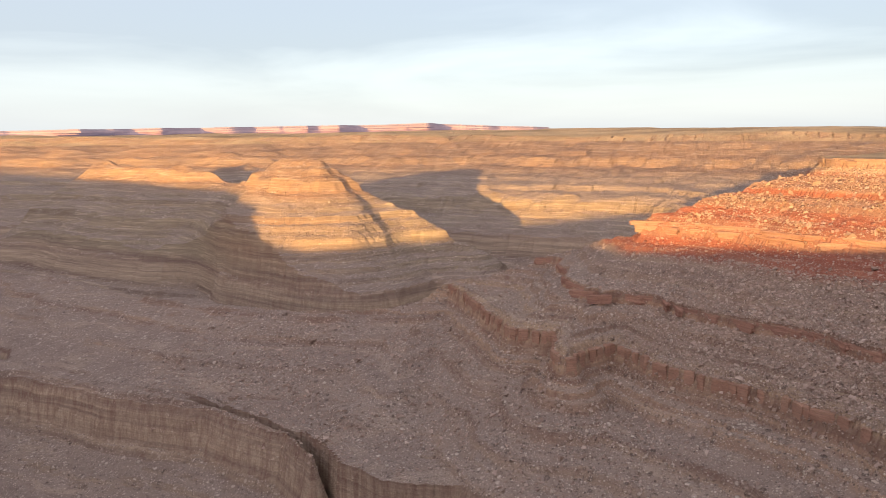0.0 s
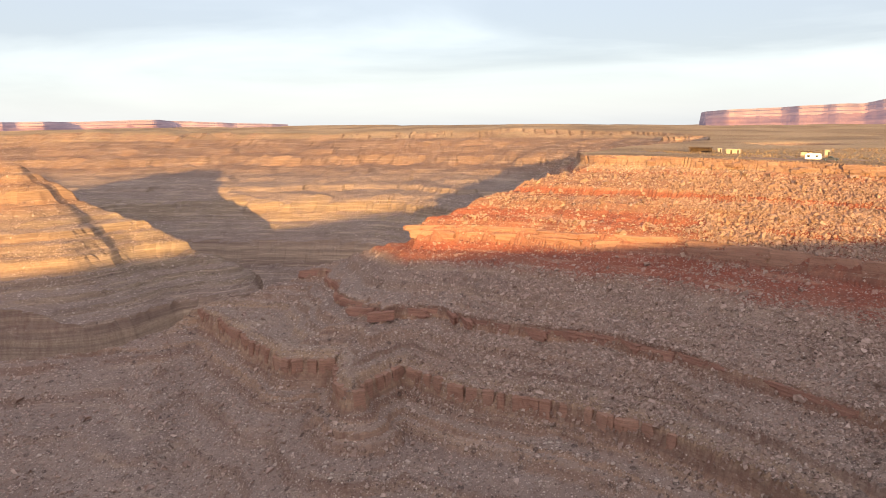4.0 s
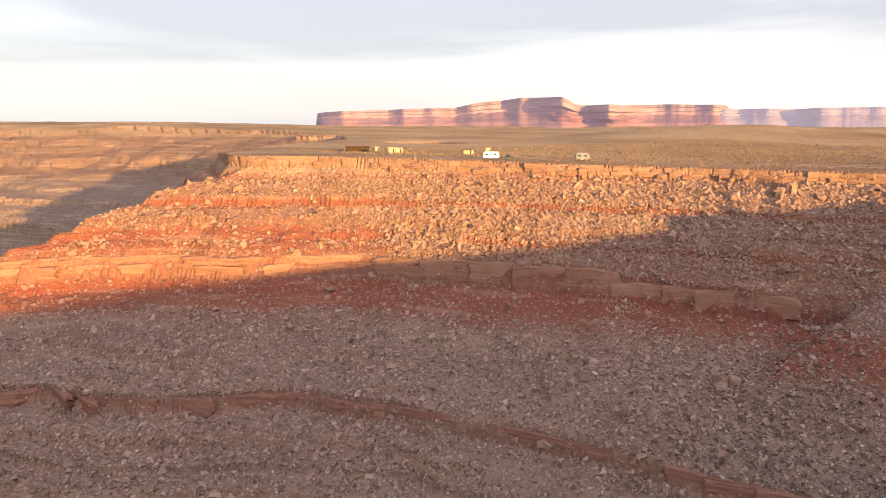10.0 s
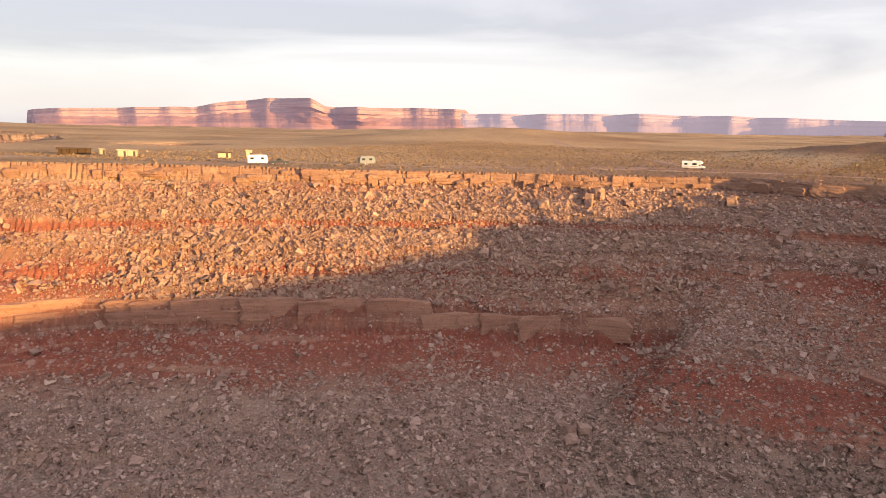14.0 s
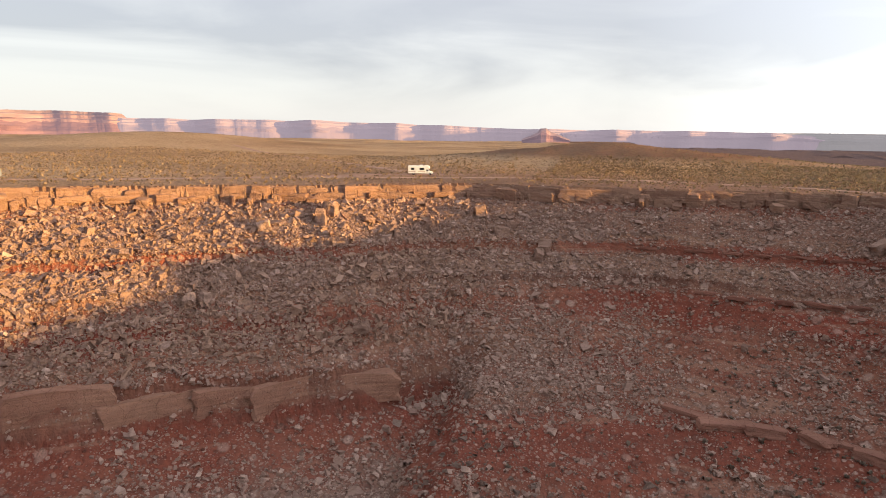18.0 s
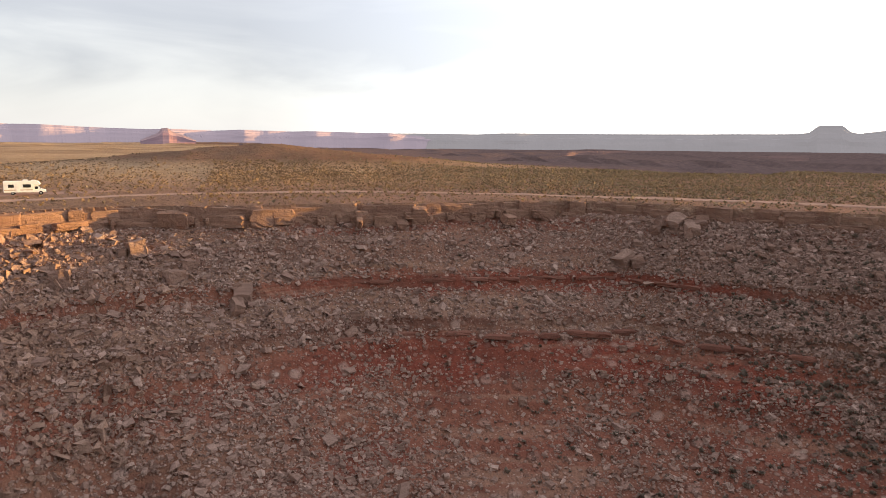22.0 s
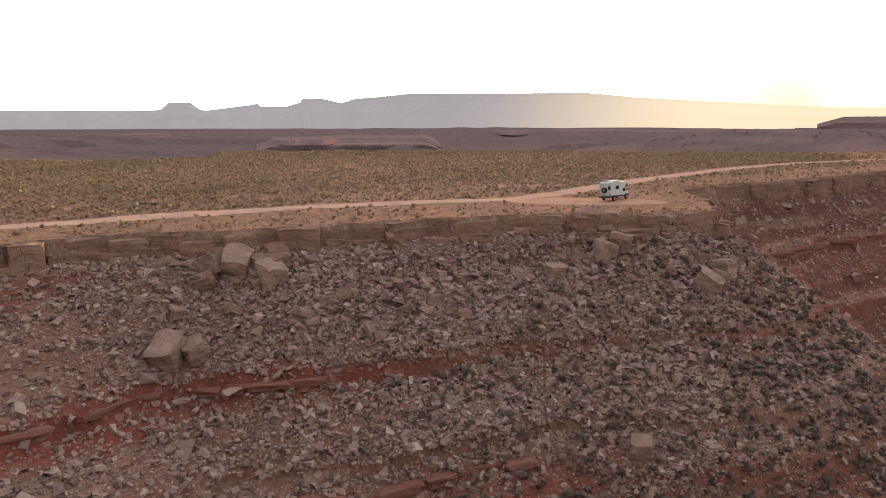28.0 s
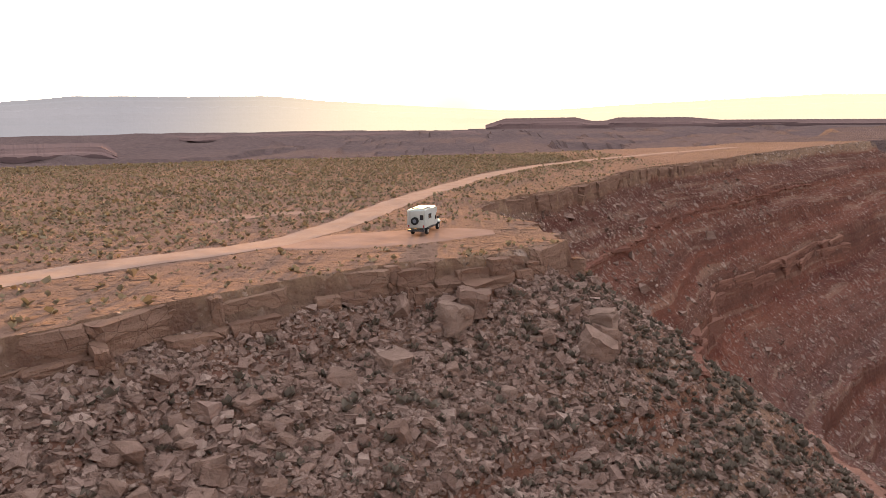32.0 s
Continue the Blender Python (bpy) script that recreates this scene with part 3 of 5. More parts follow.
# the rim, from the western bay round the alcove to the spur, then along the far side: x, y, steepness
# the first nine points are out of view, placed to cast shade on the fin
RIM = [(1700, 0, 1.0), (950, 40, 1.0), (720, 85, 1.0), (610, 150, 1.0), (550, 280, 1.0), (530, 560, 1.0), (480, 720, 1.0), (400, 640, 1.0), (310, 450, 1.0), (219, 358, 1.0), (150, 290, 1.3), (92, 227, 1.5), (50, 179, 1.6), (21, 125, 1.6), (5, 100, 1.3), (6, 90, 1.05), (11, 78, 1.0), (12, 69, 1.0),
       (5, 62.5, 1.0), (-2, 58.5, 0.95), (-13, 50.5, 0.95), (-24, 38, 1.0), (-34, 28, 1.05), (-43, 20, 0.95), (-48, 8, 0.84), (-48.5, -8, 0.95), (-48.4, -20, 1.06), (-48.3, -36, 1.14), (-48, -48, 0.9), (-49, -70, 0.72),
       (-38, -90, 0.78), (-26, -102, 0.78), (-12, -122, 0.78), (5, -138, 0.84), (25, -153, 0.95), (48, -174, 1.05), (68, -192, 1.08), (90, -207, 1.05), (109, -216, 1.0),
       (113, -228, 1.0)]
RIM_BACK = [(113, -228, 1.0), (100, -300, 0.9), (40, -430, 0.7), (-60, -560, 0.4), (-110, -700, 0.3), (-60, -860, 0.27), (60, -990, 0.26), (250, -1080, 0.225),
            (520, -1120, 0.225), (820, -1010, 0.25), (1100, -900, 0.3), (1600, -830, 0.3), (2600, -900, 0.3)]
# spurs that run out below the rim: x, y, level
SPURS = [
    (1.0, [(109, -216, -1), (150, -222, -14), (185, -213, -26.0), (212, -240, -42), (228, -262, -50), (246, -252, -55), (275, -246, -66), (295, -242, -70.5)]),
    (1.0, [(185, -213, -26.0), (198, -182, -52), (208, -138, -68.5), (206, -129, -70)]),
    (1.0, [(198, -182, -52), (234, -166, -68), (262, -198, -69.5), (295, -242, -70.5)]),
    (0.55, [(295, -242, -70.5), (318, -214, -82), (360, -198, -86), (420, -193, -86), (490, -201, -86), (560, -215, -86), (720, -250, -88)]),
    (0.6, [(300, -192, -86), (288, -140, -98)]),
    (0.9, [(560, -120, -107), (440, -112, -107.5), (365, -110, -107.5), (318, -100, -108), (296, -84, -108)]),
    (1.0, [(900, -560, -20), (760, -520, -30), (640, -500, -33), (600, -470, -24), (545, -434, -13), (500, -431, -11), (452, -446, -44), (400, -450, -69), (359, -446, -88), (325, -440, -108)]),
]


def seg_dist(x, y, a, b):
    dx, dy = b[0] - a[0], b[1] - a[1]
    t = np.clip(((x - a[0]) * dx + (y - a[1]) * dy) / (dx * dx + dy * dy), 0, 1)
    return np.hypot(x - a[0] - t * dx, y - a[1] - t * dy), t


def inside(x, y, poly):
    """Whether points lie in a polygon."""
    hit = np.zeros(x.shape, bool)
    for (x0, y0), (x1, y1) in zip(poly, poly[1:] + poly[:1]):
        if y0 != y1:
            cross = (y0 > y) != (y1 > y)
            hit ^= cross & (x < (x1 - x0) * (y - y0) / (y1 - y0) + x0)
    return hit


PLATEAU = [(p[0], p[1]) for p in RIM + RIM_BACK[1:]] + [(6000, -900), (6000, -6000), (-6000, -6000), (-6000, 6000), (6000, 6000), (6000, 0)]
# the plateau is a neck of land: beyond its back edge lies lower country
BACK_EDGE = [(6000, 1500), (720, 1000), (560, 870), (400, 730), (270, 500), (116, 322), (42, 283), (-22, 254), (-83, 236), (-137, 211), (-175, 186), (-150, 150), (-165, 118), (-215, 100), (-270, 60), (-420, 20), (-800, -60), (-1600, -60), (-6000, 200)]
LOW_LAND = BACK_EDGE + [(-6000, 6000), (6000, 6000)]


# the inner gorge between the lower bench and the fin: x, y, half width
GORGE = [(900, -380, 80), (657, -330, 72), (560, -302, 60), (466, -284, 46), (408, -288, 47), (350, -306, 50), (300, -345, 48), (278, -420, 45), (295, -500, 45), (380, -580, 50)]


# the lower bench ends in one cliff that curves round its nose
BENCH = [(760, -158), (560, -146), (440, -128), (375, -117), (335, -109), (300, -97), (284, -84), (264, -78), (240, -80), (215, -90), (205, -130), (262, -175), (330, -205), (760, -260)]

SPUR_END = [(198, -182), (234, -166), (262, -198), (295, -242), (275, -246), (246, -252), (228, -262), (212, -240)]


def top_level(x, y):
    """The plateau's own gentle relief."""
    z = 2.6 * np.exp(-((x - 112) ** 2 + (y + 225) ** 2) / 70**2) + 1.2 * np.exp(-((x - 40) ** 2 + (y + 185) ** 2) / 60**2)
    z = z + 9.0 * np.exp(-((x + 235) / 42) ** 2 - ((y + 35) / 75) ** 2) * (1 + 0.3 * fbm(x, y, 40, 3, 5))
    z = z + 14.0 * np.exp(-((x + 420) / 160) ** 2 - ((y + 420) / 130) ** 2)
    far = np.clip((np.hypot(x, y) - 350) / 900, 0, 1)
    swell = 3.2 * fbm(x, y, 420, 4, 9)
    z = z + far * (4.0 + 2.8 * (np.floor(swell) + np.clip((swell - np.floor(swell) - 0.7) / 0.3, 0, 1)))
    z = z + np.clip((-y - 600) / 900, 0, 1) * 14.0 * np.clip((x + 700) / 600, 0, 1)
    z = z - 16.0 * np.exp(-(((x + 95) / 26) ** 4) - ((y + 452) / 34) ** 4)
    return z + 0.2 * fbm(x, y, 9, 4, 2) + 0.05 * fbm(x, y, 1.5, 2, 4)


def warped(x, y):
    """Where a place counts as lying, so that rims and ledges run unevenly."""
    reach = np.clip((np.hypot(x - 60, y + 60) - 220) / 500, 0, 1)
    wx = x + 2.6 * fbm(x, y, 24, 4, 21) + 0.9 * fbm(x, y, 5, 3, 31) + reach * 30 * fbm(x, y, 150, 3, 41)
    wy = y + 2.6 * fbm(x, y, 24, 4, 22) + 0.9 * fbm(x, y, 5, 3, 32) + reach * 30 * fbm(x, y, 150, 3, 42)
    return wx, wy


def low_country(x, y):
    # far plateau is marked too, so it is painted as dark and unlit
    return inside(*warped(x, y), LOW_LAND) | (y > 360) | ((x < -420) & (y > -60))


def ground(x, y):
    """Height of the ground at arrays x, y."""
    wx, wy = warped(x, y)
    u = np.full(x.shape, 1e9)
    slack = 0.58 + 0.25 * np.clip((x - 45) / 60, 0, 1)
    for some in (RIM, RIM_BACK):
        for a, b in zip(some[:-1], some[1:]):
            d, t = seg_dist(wx, wy, a, b)
            k = a[2] + (b[2] - a[2]) * t
            # wide stepped slopes break into a gorge below their last bench
            near_rim = k * d
            # below the upper cliffs the slopes run out more gently
            if a[2] < 1.2:
                near_rim = np.where(near_rim > 36, 36 + (d - 36 / k) * np.minimum(k, slack), near_rim)
            u = np.minimum(u, np.where((k < 0.5) & (k * d > 84), 84 + (d - 84 / k) * 0.9, near_rim))
    for k, line in SPURS:
        for a, b in zip(line[:-1], line[1:]):
            d, t = seg_dist(wx, wy, a, b)
            ua, ub = run_of(a[2]), run_of(b[2])
            u = np.minimum(u, ua + (ub - ua) * t + d * k)
    u = np.where(inside(wx, wy, BENCH), np.minimum(u, run_of(-108.2)), u)
    u = np.where(inside(wx, wy, SPUR_END), np.minimum(u, run_of(-70.8)), u)
    for a, b in zip(GORGE[:-1], GORGE[1:]):
        d, t = seg_dist(wx, wy, a, b)
        d = d / (a[2] + (b[2] - a[2]) * t)
        u = np.where(d < 1, np.maximum(u, run_of(-108.3) + 75 * (1 - d)), u)
    on_top = inside(wx, wy, PLATEAU)
    reach = np.clip((np.hypot(x - 60, y + 60) - 230) / 300, 0, 1)
    lumps = 1.3 * fbm(x, y, 14, 3, 51) + 0.5 * fbm(x, y, 2.6, 2, 52) + reach * (15 * fbm(x, y, 90, 4, 55) - 9 * np.abs(fbm(x, y, 40, 3, 56)))
    z_can = np.interp(np.maximum(u + lumps * np.clip(u / 6, 0, 1), 0), BED_U, BED_Z)
    # the beds sag towards the head of the alcove
    z_can = z_can - 3.0 * np.clip((-z_can - 22) / 6, 0, 1) * np.clip((60 - x) / 40, 0, 1) * np.clip((46 + z_can) / 8, 0, 1)
    z_can = z_can + 1.3 * np.clip((y - 6) / 10, 0, 1) * np.clip((18 - x) / 8, 0, 1) * np.clip(1 - u / 26, 0, 1) * np.clip(u / 0.4, 0, 1)
    # a fan of scree buries the cliff at the head of the alcove
    fan = np.clip((45 - x) / 15, 0, 1) * np.clip((y + 66) / 9, 0, 1) * np.clip((36 - y) / 10, 0, 1)
    z_can = np.where(fan > 0, z_can + fan * np.maximum(-26.0 - 0.66 * (u - 33) - z_can, 0), z_can)
    # thin beds stand out as broken ledges
    for rise, seed, most in ((3.4, 64, 0.55), (7.5, 65, 0.5)):
        sway = 0.5 * fbm(x, y, 30, 2, seed + 3)
        f = (z_can + sway) / rise
        k = np.floor(f)
        f = f - k
        shelf = np.clip((f - 0.2) / 0.6, 0, 1)
        shelf = rise * (k + shelf * shelf * (3 - 2 * shelf)) - sway
        bare_bed = np.clip(-0.05 + 0.9 * fbm(x, y, 24, 3, seed) + 0.5 * np.clip((x - 60) / 50, 0, 1), 0, most) * np.clip(u / 6, 0, 1)
        z_can = z_can + (shelf - z_can) * bare_bed
    # tumbled rock over all of it
    z_can = z_can + np.clip(u / 8, 0, 1) * (0.45 * fbm(x, y, 6, 4, 61) + 0.30 * fbm(x, y, 1.6, 2, 62) + 0.55 * np.abs(fbm(x, y, 2.9, 2, 63)))
    top = top_level(x, y)
    z = np.where(on_top, top, z_can + top * np.exp(-np.maximum(u, 0) / 12))
    # the low country behind the neck
    low = inside(wx, wy, LOW_LAND)
    edge = np.full(x.shape, 1e9)
    for a, b in zip(BACK_EDGE[:-1], BACK_EDGE[1:]):
        edge = np.minimum(edge, seg_dist(wx, wy, a, b)[0])
    r = np.hypot(x, y)
    plain = -62 + np.clip((r - 300) / 1500, 0, 1) * 46 + np.clip((r - 1800) / 2500, 0, 1) * 10
    step = 9.0 * np.floor(2.2 * fbm(x, y, 700, 3, 71) + 0.5) + 5.0 * np.floor(3 * fbm(x, y, 260, 3, 72))
    plain = plain + step * np.clip((r - 350) / 500, 0, 1) * np.clip((3500 - r) / 2000, 0, 1)
    drop = np.interp(edge, [0, 1.5, 30, 32, 90], [0, -4, -20, -26, -60])
    z_low = np.maximum(top + drop, plain)
    z = np.where(low & on_top, np.where(edge < 200, z_low, plain), z)
    return z


def spaced(stops):
    """Grid lines from (position, spacing) stops, the spacing changing evenly between them."""
    out, x = [stops[0][0]], stops[0][0]
    for (p0, s0), (p1, s1) in zip(stops[:-1], stops[1:]):
        while x < p1 - 1e-6:
            s = s0 + (s1 - s0) * (x - p0) / (p1 - p0)
            x += max(s, 0.2)
            out.append(x)
    return np.array(out)


def sheet(name, xs, ys, height, mat):
    gx, gy = np.meshgrid(xs, ys)
    gz = height(gx, gy)
    nx, ny = len(xs), len(ys)
    me = bpy.data.meshes.new(name)
    me.vertices.add(nx * ny)
    me.vertices.foreach_set("co", np.stack([gx, gy, gz], -1).astype(np.float32).ravel())
    i = (np.arange(ny - 1)[:, None] * nx + np.arange(nx - 1)[None, :]).ravel()
    quads = np.stack([i, i + 1, i + nx + 1, i + nx], 1).astype(np.int32)
    me.loops.add(quads.size)
    me.loops.foreach_set("vertex_index", quads.ravel())
    me.polygons.add(len(quads))
    me.polygons.foreach_set("loop_start", np.arange(0, quads.size, 4, dtype=np.int32))
    me.polygons.foreach_set("use_smooth", np.zeros(len(quads), bool))
    me.materials.append(mat)
    me.update(calc_edges=True)
    me.validate()
    return new(name, me)


XS = spaced([(-4700, 260), (-900, 45), (-300, 7), (-90, 1.3), (-58, 0.8), (50, 0.8), (90, 1.1), (215, 1.0), (300, 2.2), (700, 6), (1500, 40), (4700, 260)])
YS = spaced([(-4700, 260), (-1300, 30), (-700, 6), (-280, 2.0), (-225, 1.0), (-140, 0.9), (-120, 0.8), (105, 0.8), (140, 1.2), (420, 5), (1100, 30), (4700, 260)])
land = tagged(sheet("ground", XS, YS, ground, M_CANYON), "layered red and tan canyon land with scree slopes", "ground", kind="structure")
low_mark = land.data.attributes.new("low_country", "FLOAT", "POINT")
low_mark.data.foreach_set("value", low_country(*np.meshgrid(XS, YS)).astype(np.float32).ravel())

# ---- far mesas ----
def mesa_range(name, label, spine, depth, base=-6.0, seed=1, cliff=0.42, mat=None, away=3000.0, rough=1.0):
    """A mesa as rings round a spine of (bearing, top level) at about 3 km: skirt of scree, sheer cliff, flat top."""
    pts = []
    for (b0, z0), (b1, z1) in zip(spine[:-1], spine[1:]):
        k = max(2, int(abs(b1 - b0) / 0.12))
        pts += [(b0 + (b1 - b0) * i / k, z0 + (z1 - z0) * i / k) for i in range(k)]
    pts.append(spine[-1])
    rows = []
    for j, (b, z) in enumerate(pts):
        a = radians(b)
        ns = 330 * noise.noise((b * 0.24, seed, 0.3)) + 210 * noise.noise((b * 0.5, seed, 2.3)) + 7 * noise.noise((b * 1.9, seed, 5.3)) + 2 * noise.noise((b * 5.5, seed, 8.3))
        zt = z + 1.2 * noise.noise((b * 6, seed, 7.0))
        h = zt - base
        foot = 1 - cliff + 0.10 * noise.noise((b * 1.3, seed, 9.0))
        prof = [(-h * 1.7, base - 30), (-h * 0.95, base + h * foot * 0.42), (-h * 0.5 - 18, base + h * foot * 0.74), (-34, base + h * foot),
                (-30, base + h * 0.68), (-16, base + h * 0.72), (-12, base + h * 0.86), (4, base + h * 0.90), (8, zt), (depth, zt + 2), (depth + 60, base - 30)]
        row = []
        for off, zz in prof:
            r = away + rough * away / 3000 * ns * (0.45 if off < -h * 0.9 else 0.75 if off < -20 else 1.0) + off
            row.append((-math.sin(a) * r, math.cos(a) * r, zz))
        rows.append(row)
    mesa = tagged(new(name), label, "mesa")
    for k, (piece, j0, j1) in enumerate((("talus_slope", 0, 3), ("cliff", 3, 6), ("cap", 6, 10))):
        w = j1 - j0 + 1
        verts = [v for row in rows for v in row[j0:j1 + 1]]
        faces = [(i * w + j, (i + 1) * w + j, (i + 1) * w + j + 1, i * w + j + 1) for i in range(len(rows) - 1) for j in range(w - 1)]
        me = bpy.data.meshes.new(piece)
        me.from_pydata(verts, [], faces)
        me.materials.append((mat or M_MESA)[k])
        new(piece, me).parent = mesa
    return mesa


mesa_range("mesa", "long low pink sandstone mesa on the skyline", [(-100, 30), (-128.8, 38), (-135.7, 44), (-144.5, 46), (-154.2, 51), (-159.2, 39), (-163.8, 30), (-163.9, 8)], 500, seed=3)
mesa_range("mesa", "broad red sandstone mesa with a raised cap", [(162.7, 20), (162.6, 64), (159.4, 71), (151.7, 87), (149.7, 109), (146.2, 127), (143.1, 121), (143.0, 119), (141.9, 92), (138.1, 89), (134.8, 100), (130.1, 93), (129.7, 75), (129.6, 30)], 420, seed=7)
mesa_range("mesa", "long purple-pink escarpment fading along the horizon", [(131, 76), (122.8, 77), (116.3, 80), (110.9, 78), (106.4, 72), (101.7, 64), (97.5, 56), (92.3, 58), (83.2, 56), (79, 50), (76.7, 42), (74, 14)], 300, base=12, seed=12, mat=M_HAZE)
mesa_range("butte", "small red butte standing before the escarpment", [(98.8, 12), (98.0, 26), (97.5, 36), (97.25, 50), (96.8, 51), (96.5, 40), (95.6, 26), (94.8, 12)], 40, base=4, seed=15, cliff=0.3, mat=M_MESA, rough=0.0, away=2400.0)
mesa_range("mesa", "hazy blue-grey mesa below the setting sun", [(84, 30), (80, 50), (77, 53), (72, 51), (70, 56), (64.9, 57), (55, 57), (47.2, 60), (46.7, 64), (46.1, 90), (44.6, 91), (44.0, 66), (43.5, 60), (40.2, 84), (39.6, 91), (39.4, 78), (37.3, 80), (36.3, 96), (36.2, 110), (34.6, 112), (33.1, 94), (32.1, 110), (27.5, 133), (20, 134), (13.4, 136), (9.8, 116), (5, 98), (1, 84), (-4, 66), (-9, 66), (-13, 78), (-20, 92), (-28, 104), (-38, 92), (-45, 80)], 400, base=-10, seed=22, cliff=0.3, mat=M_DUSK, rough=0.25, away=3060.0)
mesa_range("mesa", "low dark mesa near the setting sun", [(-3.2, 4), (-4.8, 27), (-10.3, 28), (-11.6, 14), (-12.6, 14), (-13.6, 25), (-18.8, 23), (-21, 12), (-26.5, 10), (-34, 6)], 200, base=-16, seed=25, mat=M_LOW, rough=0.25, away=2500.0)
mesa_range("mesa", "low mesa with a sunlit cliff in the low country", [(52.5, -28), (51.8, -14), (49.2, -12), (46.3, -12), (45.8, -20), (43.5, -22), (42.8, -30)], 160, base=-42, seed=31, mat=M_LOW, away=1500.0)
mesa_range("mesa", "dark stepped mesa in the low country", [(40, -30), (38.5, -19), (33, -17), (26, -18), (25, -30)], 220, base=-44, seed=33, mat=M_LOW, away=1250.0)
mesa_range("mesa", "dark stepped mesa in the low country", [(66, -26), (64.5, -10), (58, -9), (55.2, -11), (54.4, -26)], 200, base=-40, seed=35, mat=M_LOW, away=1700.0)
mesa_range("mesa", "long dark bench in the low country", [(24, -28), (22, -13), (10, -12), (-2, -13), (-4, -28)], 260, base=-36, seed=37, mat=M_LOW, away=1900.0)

# ---- helpers for things ----
def mesh_from(name, verts, faces, mat):
    me = bpy.data.meshes.new(name)
    verts, faces = np.asarray(verts, np.float32), np.asarray(faces, np.int32)
    me.vertices.add(len(verts))
    me.vertices.foreach_set("co", verts.ravel())
    me.loops.add(faces.size)
    me.loops.foreach_set("vertex_index", faces.ravel())
    me.polygons.add(len(faces))
    me.polygons.foreach_set("loop_start", np.arange(0, faces.size, faces.shape[1], dtype=np.int32))
    me.polygons.foreach_set("use_smooth", np.zeros(len(faces), bool))
    me.materials.append(mat)
    me.update(calc_edges=True)
    me.validate()
    return me


def part(name, bm, mat, parent, label=""):
    me = bpy.data.meshes.new(name)
    bmesh.ops.recalc_face_normals(bm, faces=bm.faces)
    bm.to_mesh(me)
    bm.free()
    me.materials.append(mat)
    ob = new(name, me)
    ob.parent = parent
    return tagged(ob, label) if label else ob


def box(bm, x0, x1, y0, y1, z0, z1, bevel=0.0):
    made = bmesh.ops.create_cube(bm, size=1.0)["verts"]
    for v in made:
        v.co = ((x0 + x1) / 2 + v.co.x * (x1 - x0), (y0 + y1) / 2 + v.co.y * (y1 - y0), (z0 + z1) / 2 + v.co.z * (z1 - z0))
    if bevel:
        edges = {e for v in made for e in v.link_edges}
        bmesh.ops.bevel(bm, geom=list(edges), offset=bevel, segments=2, affect="EDGES")
    return bm


rng = np.random.default_rng(7)


def level(x, y):
    return float(ground(np.array([float(x)]), np.array([float(y)]))[0])


# ---- dirt track ----
TRACK = [(64, -330), (50, -250), (28, -205), (2, -170), (-28, -142), (-52, -119), (-65, -92), (-77, -62), (-80, -35), (-73, -9), (-62, 13), (-50, 32), (-40, 46), (-29, 58),
         (-18, 68), (-12, 84), (-8, 102), (0, 130), (12, 165), (33, 203), (70, 247), (125, 305)]


def smooth_line(pts, step):
    p = np.array(pts, float)
    p = np.vstack([2 * p[0] - p[1], p, 2 * p[-1] - p[-2]])
    out = []
    for i in range(1, len(p) - 2):
        n = max(2, int(np.linalg.norm(p[i + 1] - p[i]) / step))
        for t in np.arange(n) / n:
            out.append(0.5 * (2 * p[i] + (p[i + 1] - p[i - 1]) * t + (2 * p[i - 1] - 5 * p[i] + 4 * p[i + 1] - p[i + 2]) * t**2
                              + (3 * p[i] - p[i - 1] - 3 * p[i + 1] + p[i + 2]) * t**3))
    return np.array(out)


TRACK_LINE = smooth_line(TRACK, 0.9)


def ribbon(name, line, width, mat, lift, seed, across=9, taper=0.0):
    d = np.gradient(line, axis=0)
    d /= np.linalg.norm(d, axis=1)[:, None]
    side = np.stack([-d[:, 1], d[:, 0]], 1)
    s = np.arange(len(line)) * 0.9
    half = 0.5 * np.array([width(v) for v in s])
    half = half * (1 + 0.22 * fbm(s, 0 * s, 9, 3, seed) + 0.1 * fbm(s, 0 * s, 2.2, 2, seed + 3))
    if taper:
        half = half * np.clip(np.minimum(s, s[-1] - s) / taper + 0.12, 0, 1) ** 0.6
    k = np.linspace(-1, 1, across)
    px = line[:, 0, None] + side[:, 0, None] * half[:, None] * k
    py = line[:, 1, None] + side[:, 1, None] * half[:, None] * k
    pz = ground(px, py) + lift - 0.07 * (np.abs(k) > 0.95)
    n = len(line)
    i = (np.arange(n - 1)[:, None] * across + np.arange(across - 1)[None, :]).ravel()
    return new(name, mesh_from(name, np.stack([px, py, pz], -1).reshape(-1, 3), np.stack([i, i + 1, i + across + 1, i + across], 1), mat))


tagged(ribbon("road", TRACK_LINE, lambda v: 4.6, M_TRACK, 0.10, 3), "pale graded dirt track along the canyon rim", "road", kind="structure")
tagged(ribbon("road", smooth_line([(-88, -96), (-120, -118), (-160, -150), (-205, -186), (-262, -236), (-330, -300)], 0.9), lambda v: 5.0, M_TRACK, 0.12, 5), "pale dirt track leading away over the plateau", "road", kind="structure")
# bare pull-offs beside the camper and the motorhome
for pts, w in (([(-16, 66), (-9, 70), (0, 74), (6, 75)], 9.0), ([(-14, 96), (-24, 92), (-30, 84)], 4.0), ([(-60, -120), (-74, -104), (-84, -90), (-90, -76)], 8.0), ([(20, -186), (34, -180), (52, -196)], 9.0)):
    tagged(ribbon("pull_off", smooth_line(pts, 0.9), lambda v, w=w: w, M_TRAMPLED, 0.05, 11, 9, 7.0), "bare trampled dirt beside the track", "road", kind="structure")


